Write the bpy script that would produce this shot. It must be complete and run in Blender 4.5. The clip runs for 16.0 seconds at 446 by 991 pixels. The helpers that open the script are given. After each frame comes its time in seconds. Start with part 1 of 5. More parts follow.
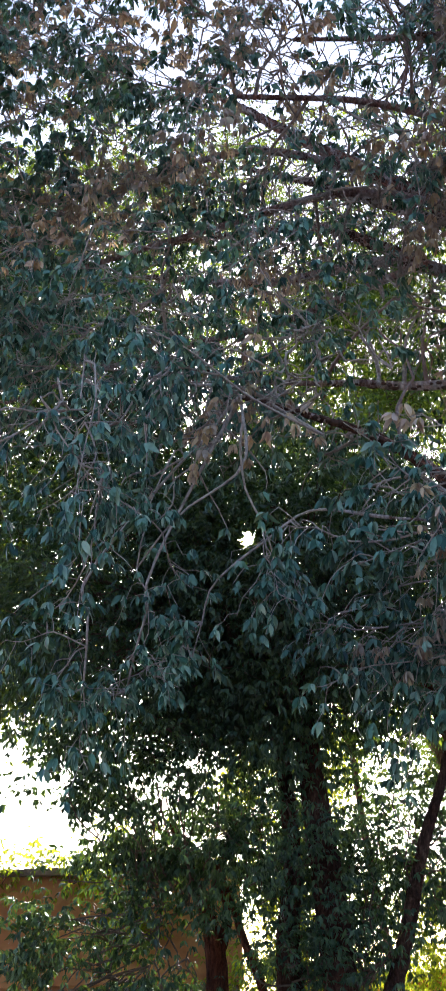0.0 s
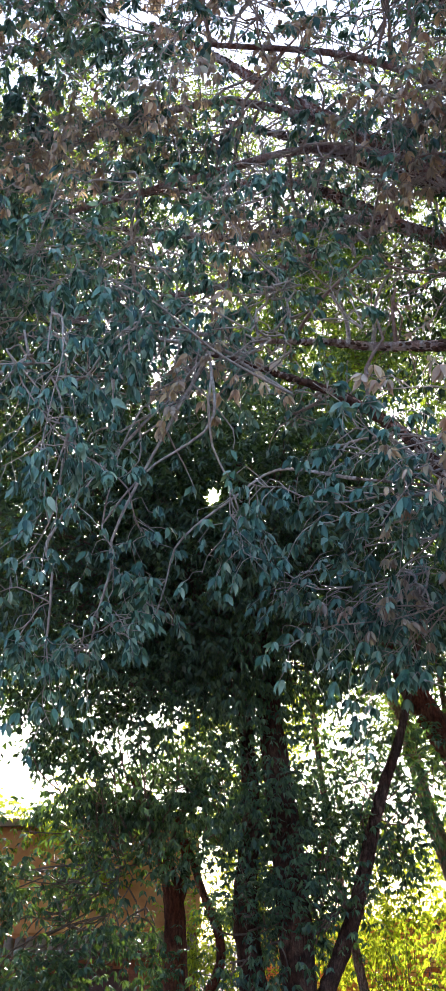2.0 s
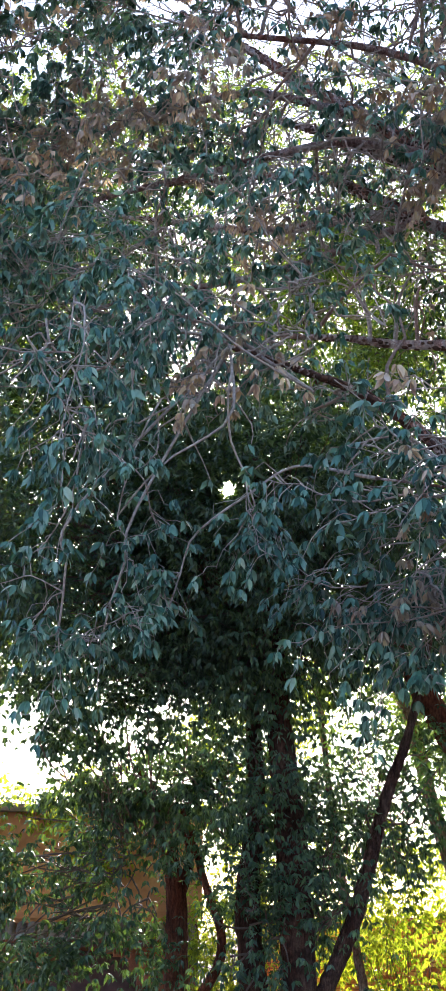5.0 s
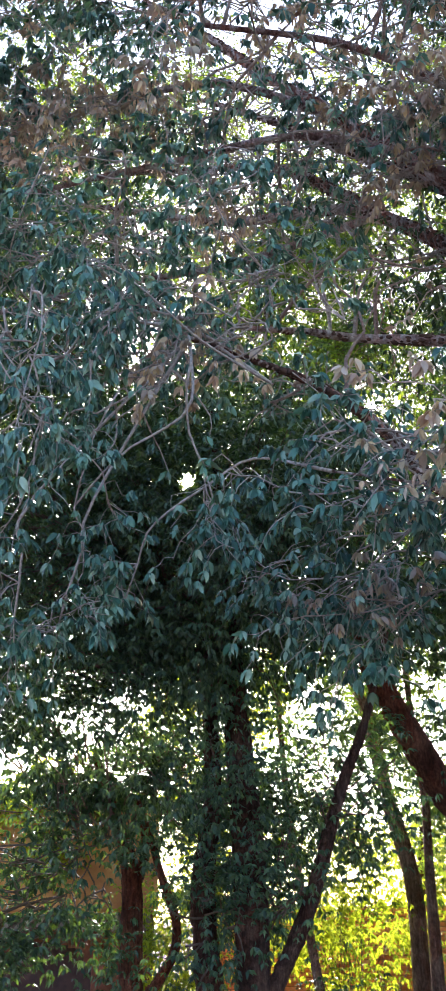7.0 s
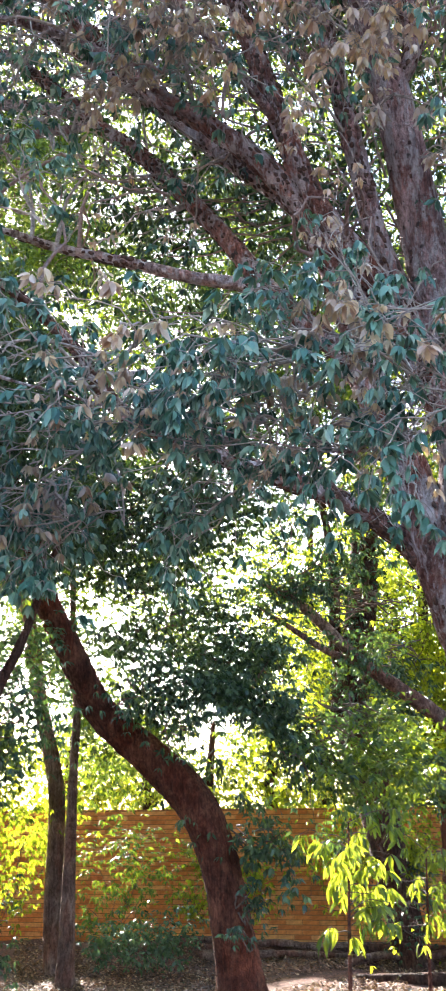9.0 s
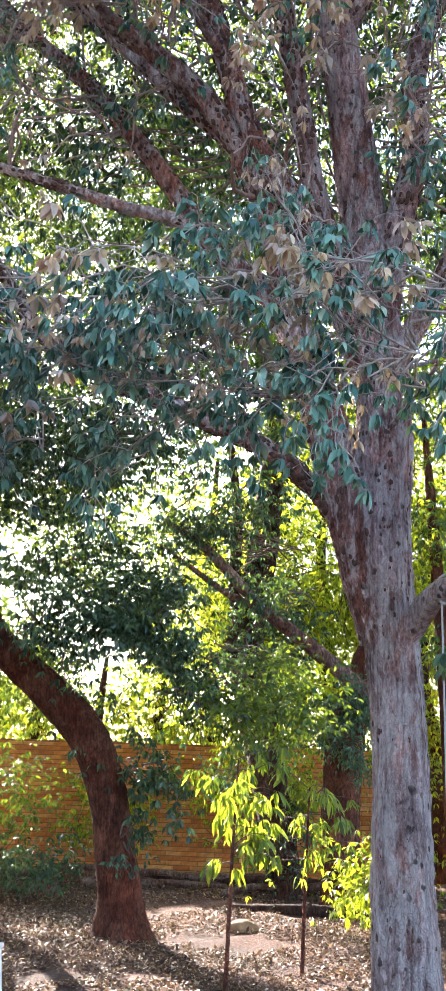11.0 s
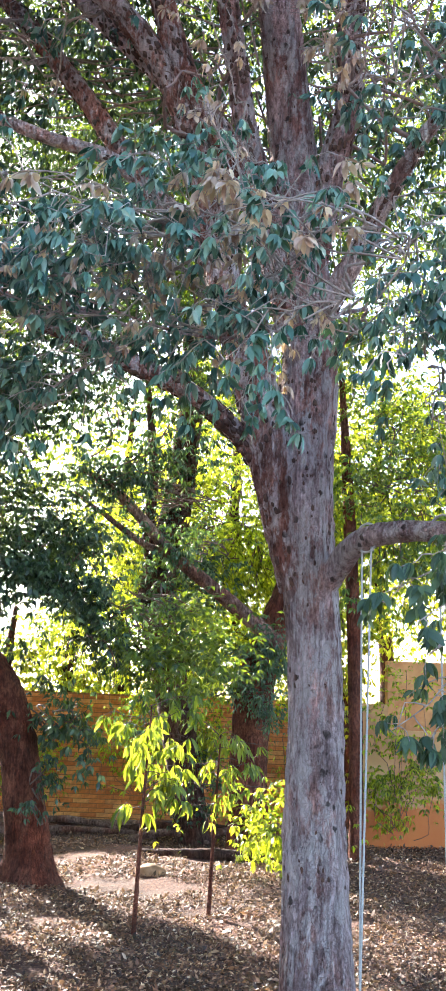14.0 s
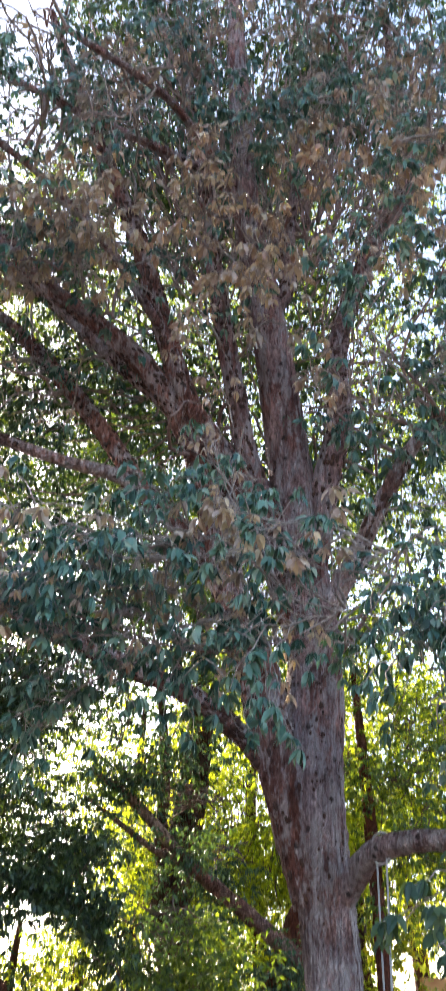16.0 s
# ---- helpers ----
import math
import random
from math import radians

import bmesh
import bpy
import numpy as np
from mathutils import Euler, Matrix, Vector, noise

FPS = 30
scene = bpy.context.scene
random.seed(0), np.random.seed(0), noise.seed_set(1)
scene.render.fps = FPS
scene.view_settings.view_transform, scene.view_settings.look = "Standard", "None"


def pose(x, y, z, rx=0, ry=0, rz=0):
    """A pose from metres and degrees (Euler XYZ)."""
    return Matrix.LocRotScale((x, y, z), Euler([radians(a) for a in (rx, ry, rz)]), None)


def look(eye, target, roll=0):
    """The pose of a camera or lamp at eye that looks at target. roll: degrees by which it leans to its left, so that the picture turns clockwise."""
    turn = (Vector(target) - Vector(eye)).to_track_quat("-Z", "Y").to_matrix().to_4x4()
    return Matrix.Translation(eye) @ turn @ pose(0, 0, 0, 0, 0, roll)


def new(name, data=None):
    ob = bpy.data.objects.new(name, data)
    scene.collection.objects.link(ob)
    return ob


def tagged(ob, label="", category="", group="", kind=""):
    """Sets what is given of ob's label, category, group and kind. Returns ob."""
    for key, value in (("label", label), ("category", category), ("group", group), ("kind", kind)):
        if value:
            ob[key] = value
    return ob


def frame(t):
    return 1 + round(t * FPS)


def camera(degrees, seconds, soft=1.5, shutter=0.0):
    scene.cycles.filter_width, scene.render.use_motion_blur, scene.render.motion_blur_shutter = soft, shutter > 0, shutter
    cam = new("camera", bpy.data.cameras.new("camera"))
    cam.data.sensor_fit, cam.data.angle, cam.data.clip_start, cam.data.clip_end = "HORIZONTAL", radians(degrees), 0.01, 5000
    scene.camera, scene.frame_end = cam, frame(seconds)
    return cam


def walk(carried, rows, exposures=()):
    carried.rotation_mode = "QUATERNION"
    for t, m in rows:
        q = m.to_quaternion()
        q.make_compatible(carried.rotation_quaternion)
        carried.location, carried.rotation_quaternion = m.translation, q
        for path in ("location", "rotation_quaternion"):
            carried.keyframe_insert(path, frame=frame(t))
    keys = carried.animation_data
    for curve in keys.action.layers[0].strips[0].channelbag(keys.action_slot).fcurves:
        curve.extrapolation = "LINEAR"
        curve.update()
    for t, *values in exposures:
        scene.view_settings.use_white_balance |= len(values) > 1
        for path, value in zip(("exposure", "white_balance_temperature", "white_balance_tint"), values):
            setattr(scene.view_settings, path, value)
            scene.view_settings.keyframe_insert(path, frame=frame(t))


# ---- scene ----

# ---- camera ----
cam = camera(25.51, 16.0, soft=1.2, shutter=0.25)
# seconds, place, bearing to the left of +y, pitch, lean
PATH = (
    (0.0, 0.034, -0.028, 1.628, 33.05, 26.93, -2.12),
    (0.5, 0.039, -0.065, 1.630, 33.71, 28.65, -0.16),
    (1.0, -0.024, -0.041, 1.649, 36.17, 25.89, 1.50),
    (1.5, 0.003, -0.021, 1.647, 33.28, 24.34, 0.06),
    (2.0, 0.022, -0.020, 1.643, 30.92, 24.32, -1.95),
    (2.5, 0.008, -0.019, 1.643, 32.10, 24.12, -0.87),
    (3.0, -0.010, -0.016, 1.646, 32.81, 23.25, 0.09),
    (3.5, -0.002, -0.019, 1.646, 32.03, 23.60, 0.28),
    (3.7, -0.005, -0.023, 1.647, 32.06, 23.93, 0.40),
    (5.8, 0.009, -0.010, 1.668, 31.46, 23.54, 0.17),
    (6.0, 0.010, -0.011, 1.668, 31.29, 23.10, 0.06),
    (6.5, 0.014, -0.015, 1.666, 30.49, 23.56, -0.22),
    (7.0, 0.013, -0.008, 1.663, 29.28, 23.38, -0.26),
    (7.5, 0.031, 0.016, 1.659, 24.48, 22.03, -0.20),
    (8.0, 0.051, 0.034, 1.663, 18.73, 20.66, -0.15),
    (8.5, 0.064, 0.027, 1.662, 13.87, 19.79, -0.38),
    (9.0, 0.074, 0.021, 1.667, 10.15, 18.39, -0.43),
    (9.5, 0.082, 0.008, 1.661, 6.86, 16.75, -0.36),
    (9.7, 0.084, 0.008, 1.659, 5.91, 15.75, -0.33),
    (11.8, -0.053, -0.001, 1.639, 3.10, 14.41, 3.55),
    (12.0, -0.056, 0.009, 1.626, 2.64, 13.62, 4.03),
    (12.5, -0.085, 0.051, 1.622, 0.40, 10.23, 3.24),
    (13.0, -0.085, 0.062, 1.616, 0.06, 9.77, 2.51),
    (13.5, -0.084, 0.064, 1.622, 0.09, 11.36, 2.48),
    (14.0, -0.072, 0.060, 1.618, -1.24, 12.55, 2.18),
    (14.5, -0.049, 0.029, 1.631, -1.62, 14.32, 1.39),
    (15.0, -0.047, -0.018, 1.640, -0.85, 18.88, 0.87),
    (15.5, -0.036, -0.039, 1.657, -0.26, 22.74, 0.45),
    (15.8, -0.029, -0.068, 1.669, 0.0, 25.88, 0.85),
    (15.9, -0.027, -0.08, 1.674, 0.09, 27.36, 1.02),
    (15.967, -0.026, -0.087, 1.677, 0.15, 28.44, 1.16),
    (16.0, -0.025, -0.090, 1.679, 0.17, 29.00, 1.24),
)


def aim(x, y, z, bearing, pitch, lean):
    return pose(x, y, z) @ pose(0, 0, 0, 0, 0, bearing) @ pose(0, 0, 0, 90 + pitch) @ pose(0, 0, 0, 0, 0, lean)


EXPOSURES = ((0.0, 2.17, 5900, 14), (0.6, 1.64, 5900, 14), (1.2, 1.67, 5900, 14), (1.5, 2.22, 5900, 14), (2.0, 2.60, 5900, 14), (3.5, 2.67, 5850, 14), (7.0, 2.82, 5850, 13), (8.0, 3.19, 6000, 13), (9.5, 3.37, 6050, 13), (12.5, 3.51, 6150, 12), (13.5, 3.61, 6150, 12), (14.0, 3.49, 6150, 12), (15.2, 3.29, 6200, 13), (16.0, 2.89, 6500, 14))

walk(cam, [(t, aim(*row)) for t, *row in PATH], exposures=EXPOSURES)

# ---- world and light ----
SUN_BEARING, SUN_HEIGHT = 31.63, 24.36
world = bpy.data.worlds.new("sky")
scene.world = world
world.use_nodes = True
wn = world.node_tree
wn.nodes.clear()
sky = wn.nodes.new("ShaderNodeTexSky")
sky.sky_type, sky.sun_disc = "NISHITA", False
sky.sun_elevation, sky.sun_rotation = radians(SUN_HEIGHT), radians(-SUN_BEARING)
sky.air_density, sky.dust_density, sky.ozone_density = 1.0, 1.5, 1.0
back = wn.nodes.new("ShaderNodeBackground")
back.inputs["Strength"].default_value = 0.088
wout = wn.nodes.new("ShaderNodeOutputWorld")
wn.links.new(sky.outputs[0], back.inputs[0])
wn.links.new(back.outputs[0], wout.inputs[0])

SUN_WAY = Vector((-math.sin(radians(SUN_BEARING)) * math.cos(radians(SUN_HEIGHT)),
                  math.cos(radians(SUN_BEARING)) * math.cos(radians(SUN_HEIGHT)), math.sin(radians(SUN_HEIGHT))))
sun_data = bpy.data.lights.new("sunlight", "SUN")
sun_data.energy, sun_data.angle, sun_data.color = 5.0, radians(0.6), (1.0, 0.9, 0.76)
sunlight = new("sunlight", sun_data)
sunlight.matrix_world = look(SUN_WAY * 60, (0, 0, 0))


# the sun itself, as large as it stands in the sky
glow = bpy.data.materials.new("sun surface")
glow.use_nodes = True
glow.node_tree.nodes.clear()
ge, go = glow.node_tree.nodes.new("ShaderNodeEmission"), glow.node_tree.nodes.new("ShaderNodeOutputMaterial")
ge.inputs[0].default_value, ge.inputs[1].default_value = (1.0, 0.93, 0.8, 1), 60.0
glow.node_tree.links.new(ge.outputs[0], go.inputs[0])
bm = bmesh.new()
bmesh.ops.create_uvsphere(bm, u_segments=24, v_segments=12, radius=9.0, matrix=Matrix.Translation(SUN_WAY * 3000))
me = bpy.data.meshes.new("sun")
bm.to_mesh(me)
bm.free()
me.materials.append(glow)
tagged(new("sun", me), "low bright sun shining through the leaves", "sun", kind="structure")


# ---- materials ----
def nodes_of(name):
    m = bpy.data.materials.new(name)
    m.use_nodes = True
    nt = m.node_tree
    b = nt.nodes["Principled BSDF"]
    return m, nt, b, nt.nodes["Material Output"]


def node(nt, kind, **values):
    n = nt.nodes.new(kind)
    for key, value in values.items():
        n.inputs[key.replace("_", " ")].default_value = value
    return n


def ramp(nt, source, stops):
    r = nt.nodes.new("ShaderNodeValToRGB")
    el = r.color_ramp.elements
    while len(el) < len(stops):
        el.new(0.5)
    for e, (p, c) in zip(el, stops):
        e.position, e.color = p, (*c, 1)
    nt.links.new(source, r.inputs[0])
    return r.outputs[0]


def mixed(nt, a, b, factor, how="MIX"):
    m = nt.nodes.new("ShaderNodeMix")
    m.data_type, m.blend_type = "RGBA", how
    for slot, v in ((0, factor), (6, a), (7, b)):
        if isinstance(v, (int, float)):
            m.inputs[slot].default_value = v
        elif isinstance(v, tuple):
            m.inputs[slot].default_value = (*v, 1)
        else:
            nt.links.new(v, m.inputs[slot])
    return m.outputs[2]


def coords(nt, scale=(1, 1, 1)):
    tc, mp = nt.nodes.new("ShaderNodeTexCoord"), nt.nodes.new("ShaderNodeMapping")
    mp.inputs["Scale"].default_value = scale
    nt.links.new(tc.outputs["Object"], mp.inputs[0])
    return mp.outputs[0]


def noise_of(nt, vec, scale, detail=4, rough=0.6):
    n = node(nt, "ShaderNodeTexNoise", Scale=scale, Detail=detail, Roughness=rough)
    nt.links.new(vec, n.inputs["Vector"])
    return n.outputs[0]


def node_colour(nt, vec, scale):
    n = node(nt, "ShaderNodeTexNoise", Scale=scale, Detail=3.0)
    nt.links.new(vec, n.inputs["Vector"])
    return n.outputs["Color"]


def bump(nt, b, height, strength, distance):
    bp = node(nt, "ShaderNodeBump", Strength=strength, Distance=distance)
    nt.links.new(height, bp.inputs["Height"])
    nt.links.new(bp.outputs[0], b.inputs["Normal"])


def leaf_material(name, stops, passing_tint, passing=0.4, rough=0.42):
    """A thin leaf: gloss and paint on the face, tinted light through the blade; each leaf has its own shade."""
    m, nt, b, out = nodes_of(name)
    geo, info = nt.nodes.new("ShaderNodeNewGeometry"), nt.nodes.new("ShaderNodeObjectInfo")
    plus, own = nt.nodes.new("ShaderNodeMath"), nt.nodes.new("ShaderNodeMath")
    plus.operation, own.operation = "ADD", "FRACT"
    nt.links.new(info.outputs["Random"], plus.inputs[0])
    nt.links.new(geo.outputs["Random Per Island"], plus.inputs[1])
    nt.links.new(plus.outputs[0], own.inputs[0])
    tint = ramp(nt, own.outputs[0], stops)
    big = noise_of(nt, coords(nt), 1.1, 2)
    shade = ramp(nt, big, ((0.3, (0.62, 0.7, 0.72)), (0.7, (1.12, 1.08, 0.95))))
    colour = mixed(nt, tint, shade, 1.0, "MULTIPLY")
    fine = ramp(nt, noise_of(nt, coords(nt), 60, 3), ((0.3, (0.75, 0.75, 0.75)), (0.7, (1.1, 1.1, 1.05))))
    nt.links.new(mixed(nt, colour, fine, 0.6, "MULTIPLY"), b.inputs["Base Color"])
    b.inputs["Roughness"].default_value = rough
    b.inputs["Specular IOR Level"].default_value = 0.5
    tr = nt.nodes.new("ShaderNodeBsdfTranslucent")
    each = ramp(nt, own.outputs[0], ((0.0, (0.3, 0.34, 0.4)), (0.5, (0.8, 0.8, 0.8)), (1.0, (1.3, 1.25, 1.2))))
    nt.links.new(mixed(nt, mixed(nt, shade, each, 1.0, "MULTIPLY"), passing_tint, 1.0, "MULTIPLY"), tr.inputs[0])
    mx = nt.nodes.new("ShaderNodeMixShader")
    mx.inputs[0].default_value = passing
    nt.links.new(b.outputs[0], mx.inputs[1])
    nt.links.new(tr.outputs[0], mx.inputs[2])
    nt.links.new(mx.outputs[0], out.inputs[0])
    return m


def bark_material(name, light, mid, dark, blotch=0.35, streak=5.0, young=None, lichen_highlight=(0.5, 0.43, 0.42)):
    m, nt, b, _ = nodes_of(name)
    v = coords(nt, (1, 1, 0.42))
    long = noise_of(nt, v, streak * 9, 10, 0.75)
    base = ramp(nt, long, ((0.34, dark), (0.5, mid), (0.66, light)))
    broad = ramp(nt, noise_of(nt, coords(nt), 3.2, 3), ((0.38, (0.7, 0.64, 0.64)), (0.62, (1.25, 1.22, 1.2))))
    base = mixed(nt, base, broad, 1.0, "MULTIPLY")
    streaky = ramp(nt, noise_of(nt, coords(nt, (1, 1, 0.4)), 8, 5), ((0.38, (0.66, 0.62, 0.62)), (0.55, (1.0, 0.98, 0.98)), (0.7, (1.3, 1.28, 1.3))))
    base = mixed(nt, base, streaky, 1.0, "MULTIPLY")
    if young:
        # the younger bark of the upper stem and limbs is redder
        split, grade = nt.nodes.new("ShaderNodeSeparateXYZ"), nt.nodes.new("ShaderNodeMath")
        nt.links.new(coords(nt), split.inputs[0])
        grade.operation = "MULTIPLY_ADD"
        grade.inputs[1].default_value, grade.inputs[2].default_value = 0.3, -0.85
        nt.links.new(split.outputs["Z"], grade.inputs[0])
        patch = nt.nodes.new("ShaderNodeMath")
        patch.operation = "ADD"
        nt.links.new(grade.outputs[0], patch.inputs[0])
        nt.links.new(noise_of(nt, coords(nt, (1, 1, 0.6)), 3.0, 5), patch.inputs[1])
        base = mixed(nt, base, mixed(nt, base, young, 1.0, "MULTIPLY"), ramp(nt, patch.outputs[0], ((0.35, (0, 0, 0)), (0.75, (1, 1, 1)))))
    rust = ramp(nt, noise_of(nt, coords(nt, (1, 1, 0.4)), 4.5, 5), ((0.47, (0, 0, 0)), (0.6, (0.65, 0.65, 0.65))))
    base = mixed(nt, base, mixed(nt, base, (0.8, 0.46, 0.35), 1.0, "MULTIPLY"), rust)
    if young:
        # pale lichen patches, lightened on the limbs to imitate their sky-lit tops
        pale = ramp(nt, noise_of(nt, coords(nt, (1, 1, 0.3)), 13.0, 6, 0.75), ((0.47, (0, 0, 0)), (0.57, (0.88, 0.88, 0.88))))
        base = mixed(nt, base, lichen_highlight, pale)
    wobble = mixed(nt, coords(nt, (1, 1, 0.13)), node_colour(nt, coords(nt), 14), 0.09)
    crack = node(nt, "ShaderNodeTexVoronoi", Scale=52.0)
    crack.feature = "DISTANCE_TO_EDGE"
    nt.links.new(wobble, crack.inputs["Vector"])
    base = mixed(nt, base, ramp(nt, crack.outputs["Distance"], ((0.0, (0.4, 0.36, 0.36)), (0.1, (0.95, 0.94, 0.94)), (0.3, (1.08, 1.08, 1.08)))), 0.3, "MULTIPLY")
    fibre = ramp(nt, noise_of(nt, coords(nt, (1, 1, 0.07)), 34, 6, 0.7), ((0.36, (0.5, 0.45, 0.45)), (0.5, (1.0, 1.0, 1.0)), (0.66, (1.22, 1.2, 1.2))))
    base = mixed(nt, base, fibre, 0.8, "MULTIPLY")
    spot = node(nt, "ShaderNodeTexVoronoi", Scale=17.0)
    nt.links.new(mixed(nt, coords(nt, (1, 1, 0.75)), node_colour(nt, coords(nt), 22), 0.03), spot.inputs["Vector"])
    ragged = nt.nodes.new("ShaderNodeMath")
    ragged.operation = "MULTIPLY_ADD"
    ragged.inputs[1].default_value = 0.9
    nt.links.new(noise_of(nt, coords(nt), 13.0, 4), ragged.inputs[0])
    nt.links.new(spot.outputs["Distance"], ragged.inputs[2])
    spots = ramp(nt, ragged.outputs[0], ((0.6, (1, 1, 1)), (0.7, (0, 0, 0))))
    where = ramp(nt, noise_of(nt, coords(nt), 6.0, 2), ((0.46, (0, 0, 0)), (0.58, (1, 1, 1))))
    amount = mixed(nt, spots, where, 1.0, "MULTIPLY")
    base = mixed(nt, base, (0.03, 0.022, 0.018), mixed(nt, amount, (blotch * 2, ) * 3, 1.0, "MULTIPLY"))
    nt.links.new(base, b.inputs["Base Color"])
    b.inputs["Roughness"].default_value = 0.9
    b.inputs["Specular IOR Level"].default_value = 0.2
    deep = ramp(nt, crack.outputs["Distance"], ((0.0, (0, 0, 0)), (0.16, (1, 1, 1))))
    bump(nt, b, mixed(nt, deep, long, 0.6), 1.0, 0.035)
    return m


def grainy(name, stops, scale, rough=0.85, strength=0.5, distance=0.01, detail=6, stains=None):
    m, nt, b, _ = nodes_of(name)
    v = coords(nt)
    n = noise_of(nt, v, scale, detail, 0.65)
    base = ramp(nt, n, stops)
    if stains:
        s = ramp(nt, noise_of(nt, v, stains[0], 5, 0.7), ((0.42, (0, 0, 0)), (0.62, (1, 1, 1))))
        base = mixed(nt, base, stains[1], mixed(nt, s, (0.8, 0.8, 0.8), 1.0, "MULTIPLY"))
    nt.links.new(base, b.inputs["Base Color"])
    b.inputs["Roughness"].default_value = rough
    bump(nt, b, n, strength, distance)
    return m


def brick_material(name, stops):
    m, nt, b, _ = nodes_of(name)
    info = nt.nodes.new("ShaderNodeObjectInfo")
    geo = nt.nodes.new("ShaderNodeNewGeometry")
    own = nt.nodes.new("ShaderNodeMath")
    own.operation = "FRACT"
    plus = nt.nodes.new("ShaderNodeMath")
    plus.operation = "ADD"
    nt.links.new(info.outputs["Random"], plus.inputs[0])
    nt.links.new(geo.outputs["Random Per Island"], plus.inputs[1])
    nt.links.new(plus.outputs[0], own.inputs[0])
    base = ramp(nt, own.outputs[0], stops)
    n = noise_of(nt, coords(nt), 22, 5)
    base = mixed(nt, base, ramp(nt, n, ((0.3, (0.6, 0.58, 0.56)), (0.65, (1.1, 1.08, 1.05)))), 0.8, "MULTIPLY")
    nt.links.new(base, b.inputs["Base Color"])
    b.inputs["Roughness"].default_value = 0.92
    bump(nt, b, n, 0.6, 0.006)
    return m


LEAF_NEAR = leaf_material("glossy dark leaf", ((0.0, (0.018, 0.06, 0.048)), (0.35, (0.075, 0.18, 0.142)), (0.75, (0.19, 0.33, 0.265)), (1.0, (0.38, 0.46, 0.37))), (0.16, 0.3, 0.06), 0.16, 0.28)
LEAF_YOUNG = leaf_material("bronze young leaf", ((0.0, (0.52, 0.28, 0.18)), (0.5, (0.8, 0.63, 0.56)), (0.8, (0.7, 0.46, 0.25)), (1.0, (0.76, 0.64, 0.5))), (0.62, 0.46, 0.28), 0.3, 0.4)
LEAF_MID = leaf_material("dark green leaf", ((0.0, (0.035, 0.07, 0.05)), (0.6, (0.07, 0.125, 0.085)), (1.0, (0.12, 0.18, 0.11))), (0.2, 0.32, 0.03), 0.25)
# darkened, less translucent copy of the dark green leaf: shade painted into the colour
LEAF_SHADE = leaf_material("dark leaf with shade in its colour", ((0.0, (0.016, 0.038, 0.022)), (0.6, (0.045, 0.09, 0.05)), (1.0, (0.11, 0.165, 0.09))), (0.2, 0.32, 0.03), 0.18)
LEAF_GREEN = leaf_material("mid green leaf", ((0.0, (0.03, 0.075, 0.025)), (0.6, (0.05, 0.11, 0.035)), (1.0, (0.08, 0.14, 0.04))), (0.4, 0.52, 0.03), 0.38)
LEAF_LONG = leaf_material("long sapling leaf", ((0.0, (0.03, 0.075, 0.025)), (0.6, (0.06, 0.12, 0.035)), (1.0, (0.1, 0.15, 0.04))), (0.68, 0.78, 0.04), 0.45)
LEAF_SUN = leaf_material("bright green leaf", ((0.0, (0.03, 0.075, 0.025)), (0.6, (0.045, 0.1, 0.03)), (1.0, (0.07, 0.12, 0.03))), (0.78, 0.86, 0.03), 0.55)
LEAF_DRY = leaf_material("dry fallen leaf", ((0.0, (0.026, 0.009, 0.005)), (0.45, (0.105, 0.036, 0.018)), (0.8, (0.3, 0.125, 0.065)), (0.94, (0.55, 0.33, 0.2)), (1.0, (0.76, 0.54, 0.38))), (0.3, 0.2, 0.1), 0.12, 0.6)
BARK_GREY = bark_material("grey pink bark", (0.58, 0.49, 0.5), (0.38, 0.3, 0.3), (0.14, 0.098, 0.094), 0.42, young=(1.08, 0.92, 0.87))
# paler copy of the grey pink bark: highlights painted in with the lichen
BARK_PALE = bark_material("pale bark of lichen and painted highlight", (0.74, 0.66, 0.64), (0.5, 0.42, 0.4), (0.16, 0.11, 0.1), 0.42, young=(1.05, 0.95, 0.92), lichen_highlight=(0.66, 0.58, 0.57))
BARK_RUST = bark_material("rusty pink bark", (0.52, 0.38, 0.35), (0.34, 0.2, 0.165), (0.12, 0.06, 0.048), 0.42, young=(1.0, 0.84, 0.78), lichen_highlight=(0.6, 0.5, 0.48))
BARK_RED = bark_material("red brown bark", (0.3, 0.125, 0.075), (0.18, 0.07, 0.044), (0.07, 0.03, 0.02), 0.2)
BARK_BROWN = bark_material("dull brown bark", (0.46, 0.33, 0.27), (0.29, 0.195, 0.155), (0.12, 0.075, 0.06), 0.2)
BARK_DARK = bark_material("dark brown bark", (0.2, 0.12, 0.09), (0.115, 0.066, 0.05), (0.045, 0.026, 0.02), 0.2)
KNOB = grainy("dark rusty bark knobs", ((0.3, (0.03, 0.017, 0.013)), (0.6, (0.1, 0.045, 0.03)), (0.8, (0.22, 0.1, 0.06))), 30, 0.9)
TWIG = grainy("twig bark", ((0.3, (0.17, 0.125, 0.105)), (0.7, (0.5, 0.42, 0.37))), 40, 0.85)
TWIG_BROWN = grainy("red brown twig bark", ((0.3, (0.17, 0.1, 0.08)), (0.7, (0.36, 0.25, 0.22))), 40, 0.9)
TWIG_DARK = grainy("dark twig bark", ((0.3, (0.07, 0.045, 0.035)), (0.7, (0.17, 0.11, 0.085))), 40, 0.9)
